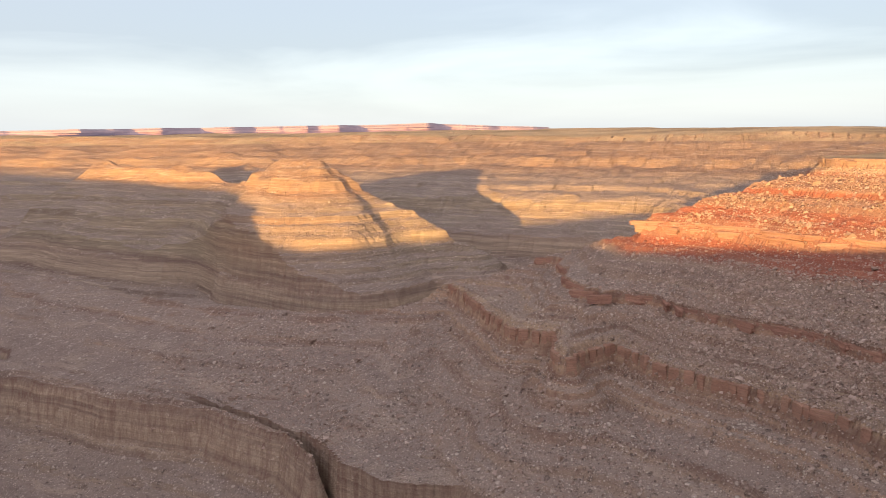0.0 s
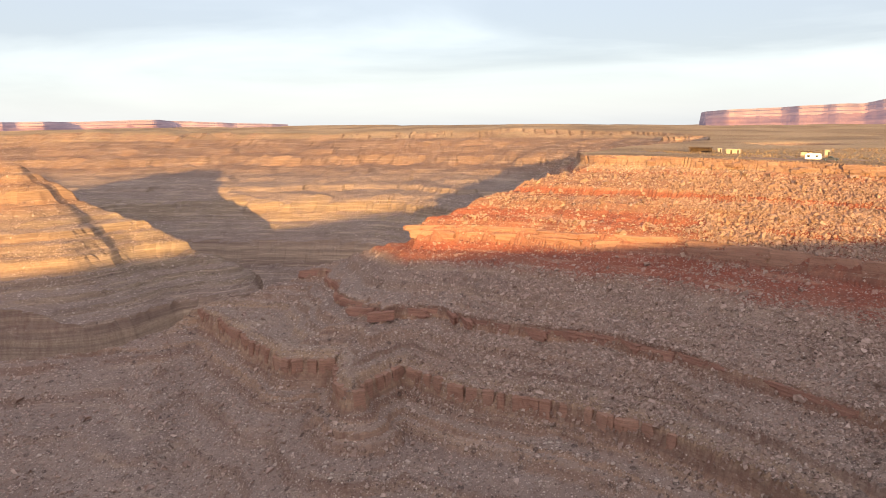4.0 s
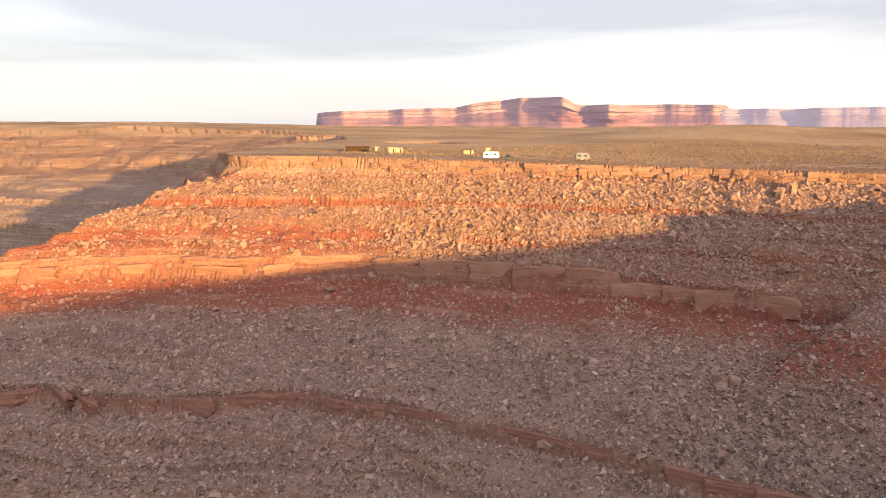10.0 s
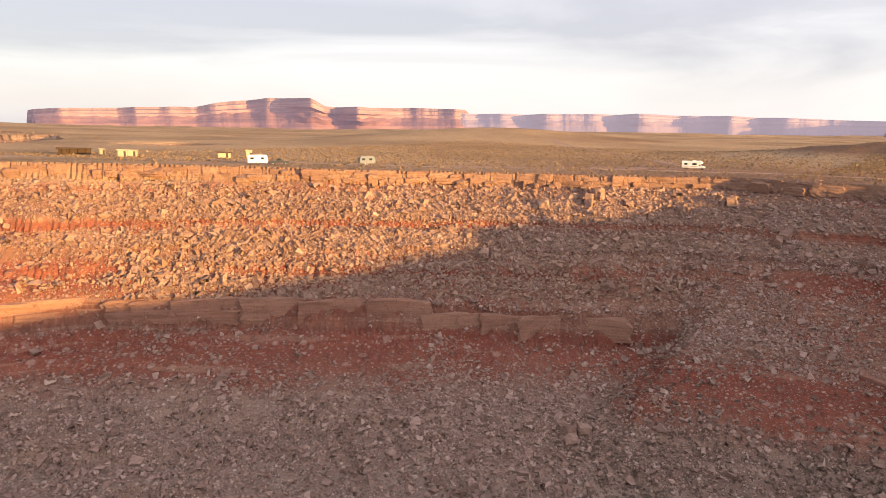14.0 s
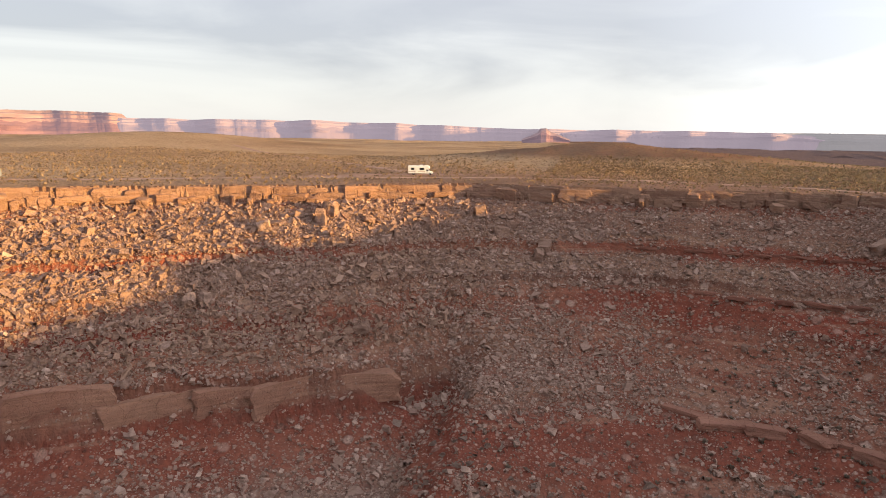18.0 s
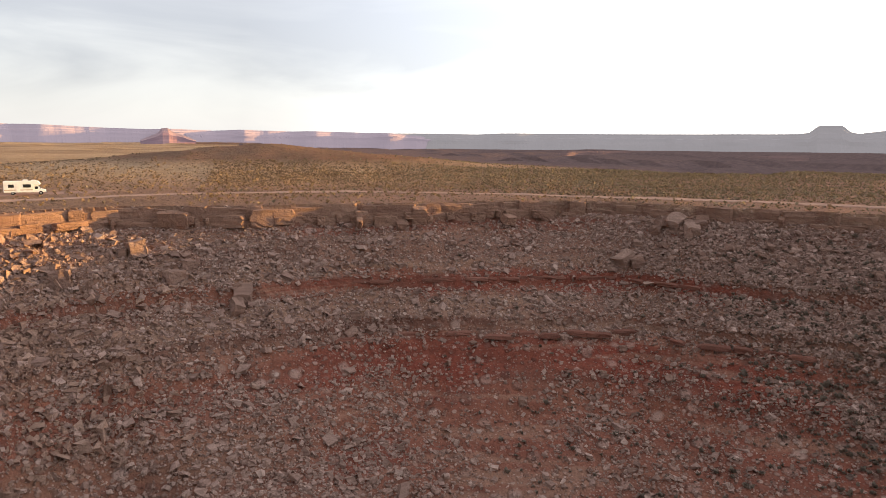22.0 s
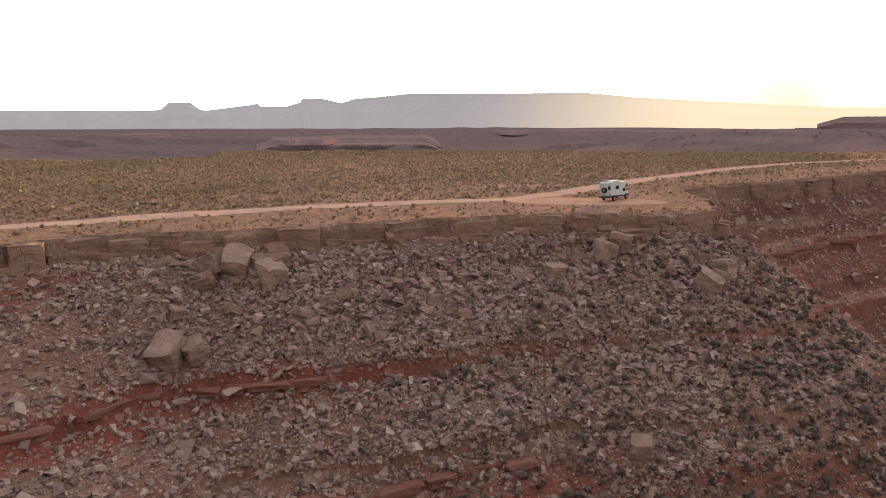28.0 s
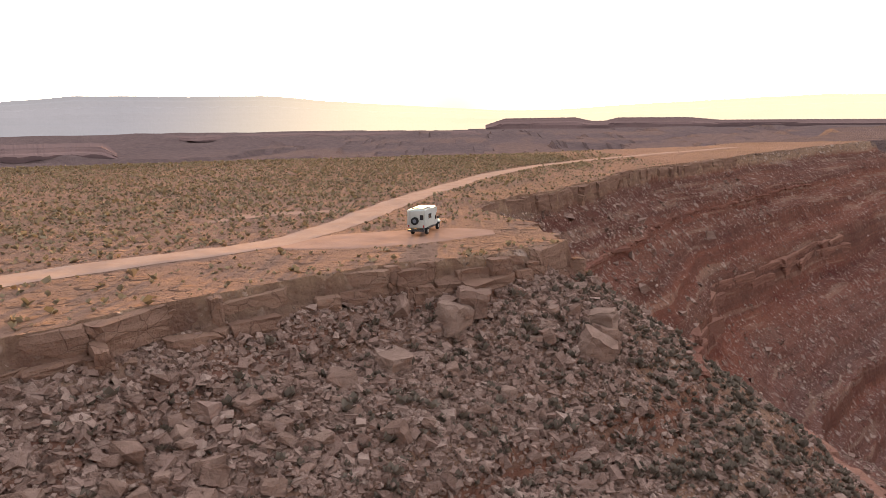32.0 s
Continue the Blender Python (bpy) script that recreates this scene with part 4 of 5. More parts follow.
# ---- caprock along the rim ----
def rim_places(step):
    """Places on the true rim with the outward way, about a step apart."""
    line = smooth_line([(p[0], p[1]) for p in RIM[11:]], step)
    d = np.gradient(line, axis=0)
    d /= np.linalg.norm(d, axis=1)[:, None]
    out = np.stack([d[:, 1], -d[:, 0]], 1)
    probe = line + 4 * out
    if inside(*warped(probe[:, 0], probe[:, 1]), PLATEAU).mean() > 0.5:
        out = -out
    offs = np.linspace(-5, 5, 81)
    px, py = line[:, 0, None] + out[:, 0, None] * offs, line[:, 1, None] + out[:, 1, None] * offs
    on = inside(*warped(px, py), PLATEAU)
    last = np.where(on.any(1), on.shape[1] - 1 - np.argmax(on[:, ::-1], 1), 40)
    at = line + out * offs[last][:, None]
    return at, out


def block_mesh(name, seed, mat, flat=True, cuts=2, groove=0.05, worn=0.965, rough=0.13):
    """A squared, weathered block about one metre each way, with worn corners, bedding grooves and chips."""
    bm = bmesh.new()
    bmesh.ops.create_cube(bm, size=1.0)
    bmesh.ops.subdivide_edges(bm, edges=bm.edges[:], cuts=cuts, use_grid_fill=True)
    r = random.Random(seed)
    off = Vector((r.uniform(-9, 9), r.uniform(-9, 9), r.uniform(-9, 9)))
    beds = [r.uniform(-1, 1) for _ in range(cuts + 2)]
    for v in bm.verts:
        c = v.co.copy()
        edge = sum(abs(k) > 0.49 for k in c)
        if edge > 1:
            c *= worn if edge == 2 else 2 * worn - 1.02
        k = round((v.co.z + 0.5) * (cuts + 1))
        c.x *= 1 + groove * beds[k]
        c.y *= 1 + groove * beds[k]
        w = noise.noise_vector(v.co * 1.7 + off) * (rough if flat else 0.17) + noise.noise_vector(v.co * 4.5 + off) * 0.06
        c += Vector((w.x, w.y, w.z * (0.5 if flat else 1.0)))
        v.co = c
    me = bpy.data.meshes.new(name)
    bm.to_mesh(me)
    bm.free()
    me.materials.append(mat)
    return me


CAP_SHAPES = [block_mesh("caprock_block", 100 + i, M_CAP, True, 4, 0.05, 0.97, 0.09) for i in range(11)]
at, out = rim_places(0.5)
s_along = np.r_[0, np.cumsum(np.linalg.norm(np.diff(at, axis=0), axis=1))]


def cap_row(parent, s0, s1, size_mid, tall_lo, tall_hi, drop, forward, most, loose=1.0):
    """A row of jointed blocks along the rim between two runs."""
    pos, count = s0, 0
    while pos < s1 and count < most:
        size = float(np.clip(rng.lognormal(math.log(size_mid), 0.65), 0.6, 7.0))
        mid = pos + size / 2
        x, y = np.interp(mid, s_along, at[:, 0]), np.interp(mid, s_along, at[:, 1])
        ox, oy = np.interp(mid, s_along, out[:, 0]), np.interp(mid, s_along, out[:, 1])
        pos += size * float(rng.uniform(0.70, 0.88) if loose < 0.5 else rng.uniform(0.80, 0.96))
        if rng.random() < 0.07 * loose:             # a gap choked with rubble
            continue
        top = level(x - 2.6 * ox, y - 2.6 * oy) - loose * max(0.0, float(rng.normal(-0.1, 0.45)))
        tall = float(rng.uniform(tall_lo, tall_hi))
        deep = float(rng.uniform(2.0, 3.0))
        push = forward + loose * float(rng.normal(0.0, 0.55))
        lean, sink = float(rng.normal(0, 2.5)), drop + float(abs(rng.normal(0, 0.3)))
        if rng.random() < 0.2 and size < 3.5:         # slipped and leaning blocks
            push, lean, sink = push + float(rng.uniform(0.5, 1.6)), float(rng.uniform(4, 20)), sink + float(rng.uniform(0.3, 1.2))
        ob = new("caprock_block", CAP_SHAPES[int(rng.integers(len(CAP_SHAPES)))])
        turn = math.degrees(math.atan2(oy, ox)) + 90 + loose * float(rng.normal(0, 13))
        cx, cy = x + ox * (push - deep * 0.30), y + oy * (push - deep * 0.30)
        ob.matrix_world = pose(cx, cy, top - 0.04 - sink - tall / 2, 0, 0, turn) @ pose(0, 0, 0, lean, float(rng.normal(0, 2)), 0) @ Matrix.Diagonal((size * 1.06, deep, tall, 1))
        ob.parent = parent
        count += 1


s_cut = float(s_along[np.argmax(at[:, 1] < 10)])
cap_west = tagged(new("caprock_rim_west"), "broken tan caprock ledge round the camper's promontory", "rock ledge", kind="structure")
s_bay = float(s_along[np.argmax(at[:, 1] < 92)])
cap_row(cap_west, 0.0, s_bay, 5.0, 2.8, 3.8, 0.0, -0.1, 60, 0.2)
cap_row(cap_west, s_bay, s_cut, 2.6, 2.2, 3.4, 0.0, 0.0, 110)
cap_row(cap_west, s_bay, s_cut, 1.7, 0.9, 2.2, 1.5, 0.8, 100)
cap_east = tagged(new("caprock_rim_east"), "broken tan caprock ledge round the alcove", "rock ledge", kind="structure")
cap_row(cap_east, s_cut, float(s_along[-1]) - 3, 3.4, 2.5, 3.8, 0.0, 0.0, 170, 0.3)
cap_row(cap_east, s_cut, float(s_along[-1]) - 3, 2.0, 1.2, 2.4, 1.6, 0.7, 115, 0.7)


# ---- cliff bands below the rim: courses of jointed blocks along each ledge ----
def ledge_places(z0, xr, yr, gap, steep=1.4, cell=0.8):
    """Places where the ground falls through z0, with the way down and a length along the ledge."""
    gx, gy = np.meshgrid(np.arange(*xr, cell), np.arange(*yr, cell))
    g = ground(gx, gy)
    dy, dx = np.gradient(g, cell)
    hit = (np.abs(g - z0) < 0.9) & (np.hypot(dx, dy) > steep) & ~inside(*warped(gx, gy), PLATEAU)
    px, py, nx, ny = gx[hit], gy[hit], -dx[hit], -dy[hit]
    kept, spots = [], np.zeros((0, 3))
    for i in rng.permutation(len(px)):
        if not len(spots) or np.all((px[i] - spots[:, 0]) ** 2 + (py[i] - spots[:, 1]) ** 2 > spots[:, 2] ** 2):
            n = math.hypot(nx[i], ny[i])
            w = gap * float(rng.uniform(0.6, 1.5))
            kept.append((px[i], py[i], nx[i] / n, ny[i] / n, w))
            spots = np.vstack([spots, (px[i], py[i], w)])
    return kept


BAND_SHAPES = [block_mesh("ledge_block", 500 + i, M_BAND, True, 3, 0.06, 0.97, 0.10) for i in range(7)]
RED_SHAPES = [block_mesh("ledge_block", 520 + i, M_RED_BAND, True, 3, 0.06, 0.97, 0.10) for i in range(5)]
THIN_SHAPES = [block_mesh("ledge_block", 540 + i, M_LEDGE, True, 2, 0.05, 0.95, 0.16) for i in range(5)]


def cliff_band(name, label, z_top, courses, gap, xr, yr, wide, shapes=BAND_SHAPES, steep=1.4, back=0.5, deep_lo=1.8, deep_hi=3.2, most=300):
    """Courses of blocks, from the top down; each course is a thickness."""
    band, z, count = tagged(new(name), label, "rock ledge", kind="structure"), z_top, 0
    for tall in courses:
        for x, y, ox, oy, w in ledge_places(z - tall * 0.5, xr, yr, gap, steep):
            if count >= most or rng.random() < 0.08:
                continue
            h = tall * float(rng.uniform(0.95, 1.2))
            ob = new("ledge_block", shapes[int(rng.integers(len(shapes)))])
            deep = float(rng.uniform(deep_lo, deep_hi))
            push = float(rng.normal(0, 0.09)) - deep * back
            ob.matrix_world = pose(x + ox * push, y + oy * push, z - tall / 2 + float(rng.normal(0, 0.05)), float(rng.normal(0, 1.5)), float(rng.normal(0, 1.5)),
                                   math.degrees(math.atan2(oy, ox)) + 90 + float(rng.normal(0, 3))) @ Matrix.Diagonal((w * wide, deep, h, 1))
            ob.parent = band
            count += 1
        z -= tall


cliff_band("cliff_band_upper", "tan layered sandstone cliff band below the rim", -27.2, (5.6,), 6.5, (34, 90), (-150, -60), 1.9)
cliff_band("cliff_band_upper_near", "massive tan-red sandstone ledge ending at the scree fan", -30.2, (5.4,), 6.5, (5, 34), (-115, -73), 1.8, BAND_SHAPES, back=0.52, most=60)
cliff_band("cliff_band_upper_far", "tan layered sandstone cliff band round the sunlit spur", -27.0, (2.4, 3.2), 6.5, (60, 195), (-235, -100), 1.9)
cliff_band("cliff_band_middle", "dark red sandstone ledge winding round the slope", -55.3, (3.3,), 5.5, (35, 255), (-260, -30), 1.9, RED_SHAPES, back=0.5)
cliff_band("cliff_band_lower", "fluted tan cliff of standing rock columns", -71.4, (6.6,), 3.0, (110, 300), (-245, -60), 1.05, BAND_SHAPES, 1.4, 0.37, 2.0, 3.4)
cliff_band("cliff_band_alcove", "dark red broken ledge low in the alcove", -33.5, (1.6,), 4.6, (-20, 40), (-26, 22), 1.6, RED_SHAPES, 0.35, 0.42, 1.8, 3.2, 40)
cliff_band("cliff_band_bay", "dark red layered cliff band in the western bay", -26.9, (2.3, 3.2), 6.0, (4, 130), (64, 260), 1.9, RED_SHAPES)
cliff_band("shale_ledge_bay", "thin dark red shale ledge round the western bay", -11.5, (0.7,), 2.6, (4, 130), (64, 260), 1.7, THIN_SHAPES, 0.8, 0.32, 0.9, 1.8)
cliff_band("shale_ledge_upper", "thin dark red shale ledge across the alcove", -11.9, (0.6,), 1.9, (-52, 0), (-31, 23), 1.5, THIN_SHAPES, 0.8, 0.30, 0.8, 1.6, 200)
cliff_band("shale_ledge_lower", "thin dark red shale ledge low in the alcove", -18.9, (0.7,), 2.0, (-52, 6), (-40, 29), 1.5, THIN_SHAPES, 0.7, 0.30, 0.9, 1.8, 200)


# ---- boulders ----
def boulder_mesh(seed, squash):
    r = np.random.default_rng(seed)
    bm = bmesh.new()
    for _ in range(13):
        v = r.normal(0, 1, 3)
        v = np.sign(v) * np.abs(v) ** 0.5
        v = v / np.abs(v).max() * r.uniform(0.8, 1.0) * (0.5, 0.5, 0.5 * squash)
        bm.verts.new(v)
    hull = bmesh.ops.convex_hull(bm, input=bm.verts)
    bmesh.ops.delete(bm, geom=list({g for g in hull["geom_interior"] + hull["geom_unused"] if isinstance(g, bmesh.types.BMVert)}), context="VERTS")
    bmesh.ops.recalc_face_normals(bm, faces=bm.faces)
    me = bpy.data.meshes.new("boulder")
    bm.to_mesh(me)
    bm.free()
    me.materials.append(M_BOULDER)
    return me


BOULDERS = [boulder_mesh(40 + i, q) for i, q in enumerate((0.7, 0.9, 0.55, 0.8, 1.0, 0.65, 0.75, 0.5))] + [block_mesh("boulder", 300 + i, M_BOULDER, False, 3) for i in range(5)]


def put_boulder(x, y, size, label, tilt=18.0, shape=None, sink=0.22, tall=1.0):
    ob = new("boulder", BOULDERS[int(rng.integers(len(BOULDERS))) if shape is None else shape])
    sx, sy, sz = size * rng.uniform(0.85, 1.25), size * rng.uniform(0.75, 1.1), size * rng.uniform(0.6, 0.95) * tall
    ob.matrix_world = pose(x, y, level(x, y) + sz * (0.42 - sink), float(rng.normal(0, tilt)), float(rng.normal(0, tilt)), float(rng.uniform(0, 360))) @ Matrix.Diagonal((sx, sy, sz, 1))
    return tagged(ob, label, "boulder", "boulders on the scree")


BIG = "large broken sandstone boulder lying on the scree slope"
SLAB = "tan sandstone block fallen from the caprock ledge"
# fallen blocks that stand out: x, y, size
for x, y, size in ((-31.2, 26.2, 3.0), (-33.0, 24.6, 2.6), (-29.6, 27.6, 2.4), (-28.2, 29, 2.4), (-27.5, 27, 3.0), (-30.3, 15.5, 3.2), (-28.5, 17, 2.4), (-30, 13, 2.2), (2, 57.5, 3.4), (0.5, 55.5, 2.6), (13.8, 61, 3.0), (12.4, 57, 2.8), (13.5, 58.6, 2.4), (11, 60.5, 2.2),
                   (-21.4, -96, 3.4), (-19, -97.5, 2.8), (-16.5, -96, 2.6), (-9.3, -105.7, 3.0), (-32, -50, 3.4), (-29.4, -51, 2.8), (2.9, -79.7, 2.8), (14.4, -108, 2.6), (12, -106, 2.4),
                   (41, -67, 3.2), (39, -65, 2.6), (43, -65.5, 2.4), (-22.5, 25.5, 2.2), (-24, 16.5, 2.0), (10, 38, 2.0), (9, 34.5, 2.6), (89.9, -173.3, 2.2),
                   (-34, -60, 3.0), (-37, -58, 2.6), (-40, -66, 3.2), (-30, -75, 2.8), (-16, 33, 2.2), (-13, 36, 1.8), (-8, 41, 1.7), (-3.5, 43, 1.9), (10, 50.4, 1.8), (-16.2, 7.7, 1.5), (-12, -11, 1.5), (-8.2, 10.9, 1.5), (-28.2, -19.9, 1.5), (-21.4, 19.6, 1.4)):
    put_boulder(x, y, (0.9 if size > 2.3 else 0.8) * size, SLAB if size > 2 else BIG, 14, int(rng.integers(8, 13)) if size > 2.3 else None, 0.18, 1.15)


def on_slope(n, xr, yr, zlo, zhi):
    x, y = rng.uniform(*xr, n), rng.uniform(*yr, n)
    z = ground(x, y)
    ok = (z < zhi) & (z > zlo) & ~inside(*warped(x, y), PLATEAU)
    return x[ok], y[ok], z[ok]


x, y, z = on_slope(2600, (-50, 112), (-215, 75), -24, -4)
keep = (0.5 + fbm(x, y, 30, 2, 81)) > rng.random(len(x)) * 0.9
for a, b in list(zip(x[keep], y[keep]))[:130]:
    put_boulder(a, b, float(np.clip(rng.lognormal(0.1 if b < -20 else -0.15, 0.35), 0.6, 2.2)), BIG, 25)


# the heap of fallen caprock below the camper's promontory and the bay beside it
x, y, z = on_slope(1500, (-40, 15), (18, 66), -9.0, -3.2)
for a, b in list(zip(x, y))[:120]:
    put_boulder(a, b, float(np.clip(rng.lognormal(-0.05, 0.42), 0.5, 2.2)), SLAB, 16)


# ---- rubble: broken rock strewn over the slopes ----
def rubble(name, label, x, y, z, size, mat, shards=False, kind="stuff"):
    n = len(x)
    if shards:          # three-sided chips
        ang = np.array([0.0, 2.1, 4.2])
        corner = np.array([(0.62 * math.cos(q), 0.62 * math.sin(q), -0.5) for q in ang] + [(0.5 * math.cos(q + 0.25), 0.5 * math.sin(q + 0.25), 0.5) for q in ang])
        face = np.array([(3, 4, 5), (0, 1, 4), (0, 4, 3), (1, 2, 5), (1, 5, 4), (2, 0, 3), (2, 3, 5)])
    else:               # squared blocks; no underside, they lie in the ground
        corner = np.array([(i & 1, i >> 1 & 1, i >> 2 & 1) for i in range(8)], float) - 0.5
        face = np.array([(4, 5, 7, 6), (0, 1, 5, 4), (2, 6, 7, 3), (0, 4, 6, 2), (1, 3, 7, 5)])
    k = len(corner)
    v = corner[None] * (1 + rng.normal(0, 0.22, (n, k, 3))) + rng.normal(0, 0.10, (n, k, 3))
    v *= (size[:, None] * rng.uniform(0.65, 1.35, (n, 3)) * (1.0, 1.0, 0.62))[:, None, :]
    # random turns
    q = rng.normal(0, 1, (n, 4)) * (1, 0.28, 0.28, 1)
    q /= np.linalg.norm(q, axis=1)[:, None]
    w, i, j, k = q.T
    rot = np.stack([1 - 2 * (j * j + k * k), 2 * (i * j - k * w), 2 * (i * k + j * w), 2 * (i * j + k * w), 1 - 2 * (i * i + k * k), 2 * (j * k - i * w),
                    2 * (i * k - j * w), 2 * (j * k + i * w), 1 - 2 * (i * i + j * j)], -1).reshape(n, 3, 3)
    v = np.einsum("nab,ncb->nca", rot, v)
    v += np.stack([x, y, z + 0.12 * size], -1)[:, None, :]
    f = face[None] + len(corner) * np.arange(n)[:, None, None]
    return tagged(new(name, mesh_from(name, v.reshape(-1, 3), f.reshape(-1, face.shape[1]), mat)), label, "rubble", kind=kind)


def bare(x, y, z):
    """How far the red beds lie bare of rubble, 0 to 1."""
    f = np.clip(1 - np.abs(z + 12.3) / 1.3, 0, 1) + np.clip(1.2 - np.abs(z + 21.2) / 2.2, 0, 1)
    f = np.where((y > -48) & (y < 31), f + 0.45 * ((z < -22.5) & (z > -38) & (y > -30) & (y < 26)), 0.3 * f)
    f = f + 0.85 * ((x > 78) & (z > -40)) * np.clip((x - 78) / 30, 0, 1)
    f = f + 0.5 * np.clip(1.2 - np.abs(z + 4.2) / 1.5, 0, 1) * (x > 0) * (y < -90)
    f = f + np.clip(1.3 - np.abs(z + 36.8) / 4.2, 0, 1) * (x > 8)
    return np.clip(f * (0.8 + 0.9 * fbm(x, y, 11, 2, 88)), 0, 0.93)


x, y, z = on_slope(190000, (-52, 60), (-140, 78), -48, -3.5)
size = np.clip(rng.lognormal(-1.4, 0.52, len(x)), 0.12, 1.4) * np.where(y > 4, 0.78, 1.0)
keep = rng.random(len(x)) < np.clip(0.62 + 1.0 * fbm(x, y, 16, 3, 91), 0.1, 1) * (1 - bare(x, y, z))
rubble("rubble", "angular grey-pink sandstone rubble covering the alcove slope", x[keep], y[keep], z[keep], size[keep], M_RUBBLE)
x, y, z = on_slope(150000, (0, 190), (-235, -60), -80, -3.5)
size = np.clip(rng.lognormal(-0.62, 0.55, len(x)), 0.28, 2.4)
keep = (rng.random(len(x)) < np.clip(0.6 + 1.1 * fbm(x, y, 22, 3, 95), 0.1, 1) * (1 - bare(x, y, z)))  & ~((x + rng.normal(0, 9, len(x)) < 60) & (y + rng.normal(0, 9, len(x)) > -140) & (z + rng.normal(0, 4, len(x)) > -48))
deep = z + rng.normal(0, 3, len(z)) < -31
rubble("rubble", "grey-pink rock strewn below the upper cliff band", x[keep & deep], y[keep & deep], z[keep & deep], 0.78 * size[keep & deep], M_RUBBLE, True)
keep &= ~deep
rubble("rubble", "sandstone blocks strewn down the sunlit slope", x[keep], y[keep], z[keep], size[keep], M_RUBBLE_OCHRE, True)
x, y, z = on_slope(110000, (-46, 96), (-212, -56), -27, -3.2)
size = np.clip(rng.lognormal(-0.75, 0.5, len(x)), 0.3, 2.0)
keep = rng.random(len(x)) < np.clip(0.85 + 0.8 * fbm(x, y, 20, 3, 93), 0.2, 1) * (1 - 0.8 * bare(x, y, z)) * np.clip((112 - x) / 40, 0, 1)
keep &= y + rng.normal(0, 8, len(x)) < -66
rubble("rubble", "coarse tan sandstone blocks choking the slope below the rim", x[keep], y[keep], z[keep], size[keep], M_RUBBLE_OCHRE, True)
x, y, z = on_slope(64000, (10, 420), (-260, 60), -125, -40)
size = np.clip(rng.lognormal(-0.6, 0.5, len(x)), 0.28, 2.4)
keep = rng.random(len(x)) < np.clip(0.55 + 1.2 * fbm(x, y, 30, 3, 97), 0.1, 1)
rubble("rubble", "scattered grey rock on the lower benches", x[keep], y[keep], z[keep], size[keep], M_RUBBLE, True)
x, y, z = on_slope(45000, (6, 240), (66, 370), -60, -3.5)
size = np.clip(rng.lognormal(-0.85, 0.5, len(x)), 0.22, 2.0)
keep = rng.random(len(x)) < np.clip(0.4 + 1.2 * fbm(x, y, 18, 3, 98), 0.05, 1) * (1 - bare(x, y * 0, z))
rubble("rubble", "grey rubble on the red slopes of the western bay", x[keep], y[keep], z[keep], size[keep], M_RUBBLE, True)


x, y, z = on_slope(52000, (-46, 16), (8, 66), -26, -2.4)
size = np.clip(rng.lognormal(-1.35, 0.45, len(x)), 0.12, 0.8)
keep = (rng.random(len(x)) > bare(x, y, z)) & (y + rng.normal(0, 6, len(x)) > 16)
rubble("rubble", "small pinkish stone fragments below the camper's promontory", x[keep], y[keep], z[keep], size[keep], M_RUBBLE)


x, y, z = on_slope(60000, (4, 135), (-78, 55), -78, -20)
size = np.clip(rng.lognormal(-0.95, 0.5, len(x)), 0.2, 1.6)
keep = rng.random(len(x)) < np.clip(0.6 + 0.9 * fbm(x, y, 20, 3, 99), 0.1, 1) * (1 - 0.6 * bare(x, y, z))
keep &= (x + rng.normal(0, 9, len(x)) > 22) & (y + rng.normal(0, 9, len(x)) > -58) & (z + rng.normal(0, 4, len(x)) < -25)
rubble("rubble", "dark weathered rubble fan below the alcove", x[keep], y[keep], z[keep], size[keep], M_RUBBLE_DARK, True)


# ---- low desert plants ----
def tufts(name, label, x, y, z, size, mat, blades=9, spread=0.26):
    n = len(x)
    a = rng.uniform(0, 2 * np.pi, (n, blades))
    lean = rng.uniform(0.25, 1.15, (n, blades))
    h = size[:, None] * rng.uniform(0.7, 1.1, (n, blades))
    tip = np.stack([np.cos(a) * np.sin(lean) * h, np.sin(a) * np.sin(lean) * h, np.cos(lean) * h], -1)
    wide = spread * size[:, None, None] * np.stack([-np.sin(a), np.cos(a), 0.25 * rng.normal(0, 1, a.shape)], -1)
    root = 0.12 * tip * (1, 1, 0)
    v = np.stack([root, 0.6 * tip + wide, tip, 0.6 * tip - wide], 2)
    v += np.stack([x, y, z - 0.02], -1)[:, None, None, :]
    f = np.arange(4)[None] + 4 * np.arange(n * blades)[:, None]
    return tagged(new(name, mesh_from(name, v.reshape(-1, 3), f, mat)), label, "shrubs", kind="stuff")


def off_track(x, y, gap):
    d = np.full(x.shape, 1e9)
    for px, py in TRACK_LINE[::4]:
        d = np.minimum(d, np.hypot(x - px, y - py))
    for px, py in ((-3, 73), (-12, 70), (4, 75), (-80, -94), (-120, -118), (-72, -108), (34, -182), (20, -186)):
        d = np.minimum(d, np.hypot(x - px, y - py) - 3.5)
    return d > gap


n = 160000
x, y = rng.uniform(-270, 60, n), rng.uniform(-330, 300, n)
x[:95000], y[:95000] = rng.uniform(-200, 40, 95000), rng.uniform(-60, 260, 95000)
r_far = np.hypot(x + 10, y - 60)
wx, wy = warped(x, y)
keep = inside(wx, wy, PLATEAU) & ~inside(wx, wy, LOW_LAND) & off_track(x, y, 3.0)
keep &= rng.random(n) < np.clip(0.72 + 0.5 * fbm(x, y, 35, 3, 101), 0.1, 1)
rimd = np.full(n, 1e9)
for p, q in zip(RIM[:-1], RIM[1:]):
    rimd = np.minimum(rimd, seg_dist(wx, wy, p, q)[0])
keep &= rng.random(n) < np.where(rimd < 14, 0.3, 1.0)
keep &= rng.random(n) > np.clip((top_level(x, y) - 2.5) / 3, 0, 0.85)
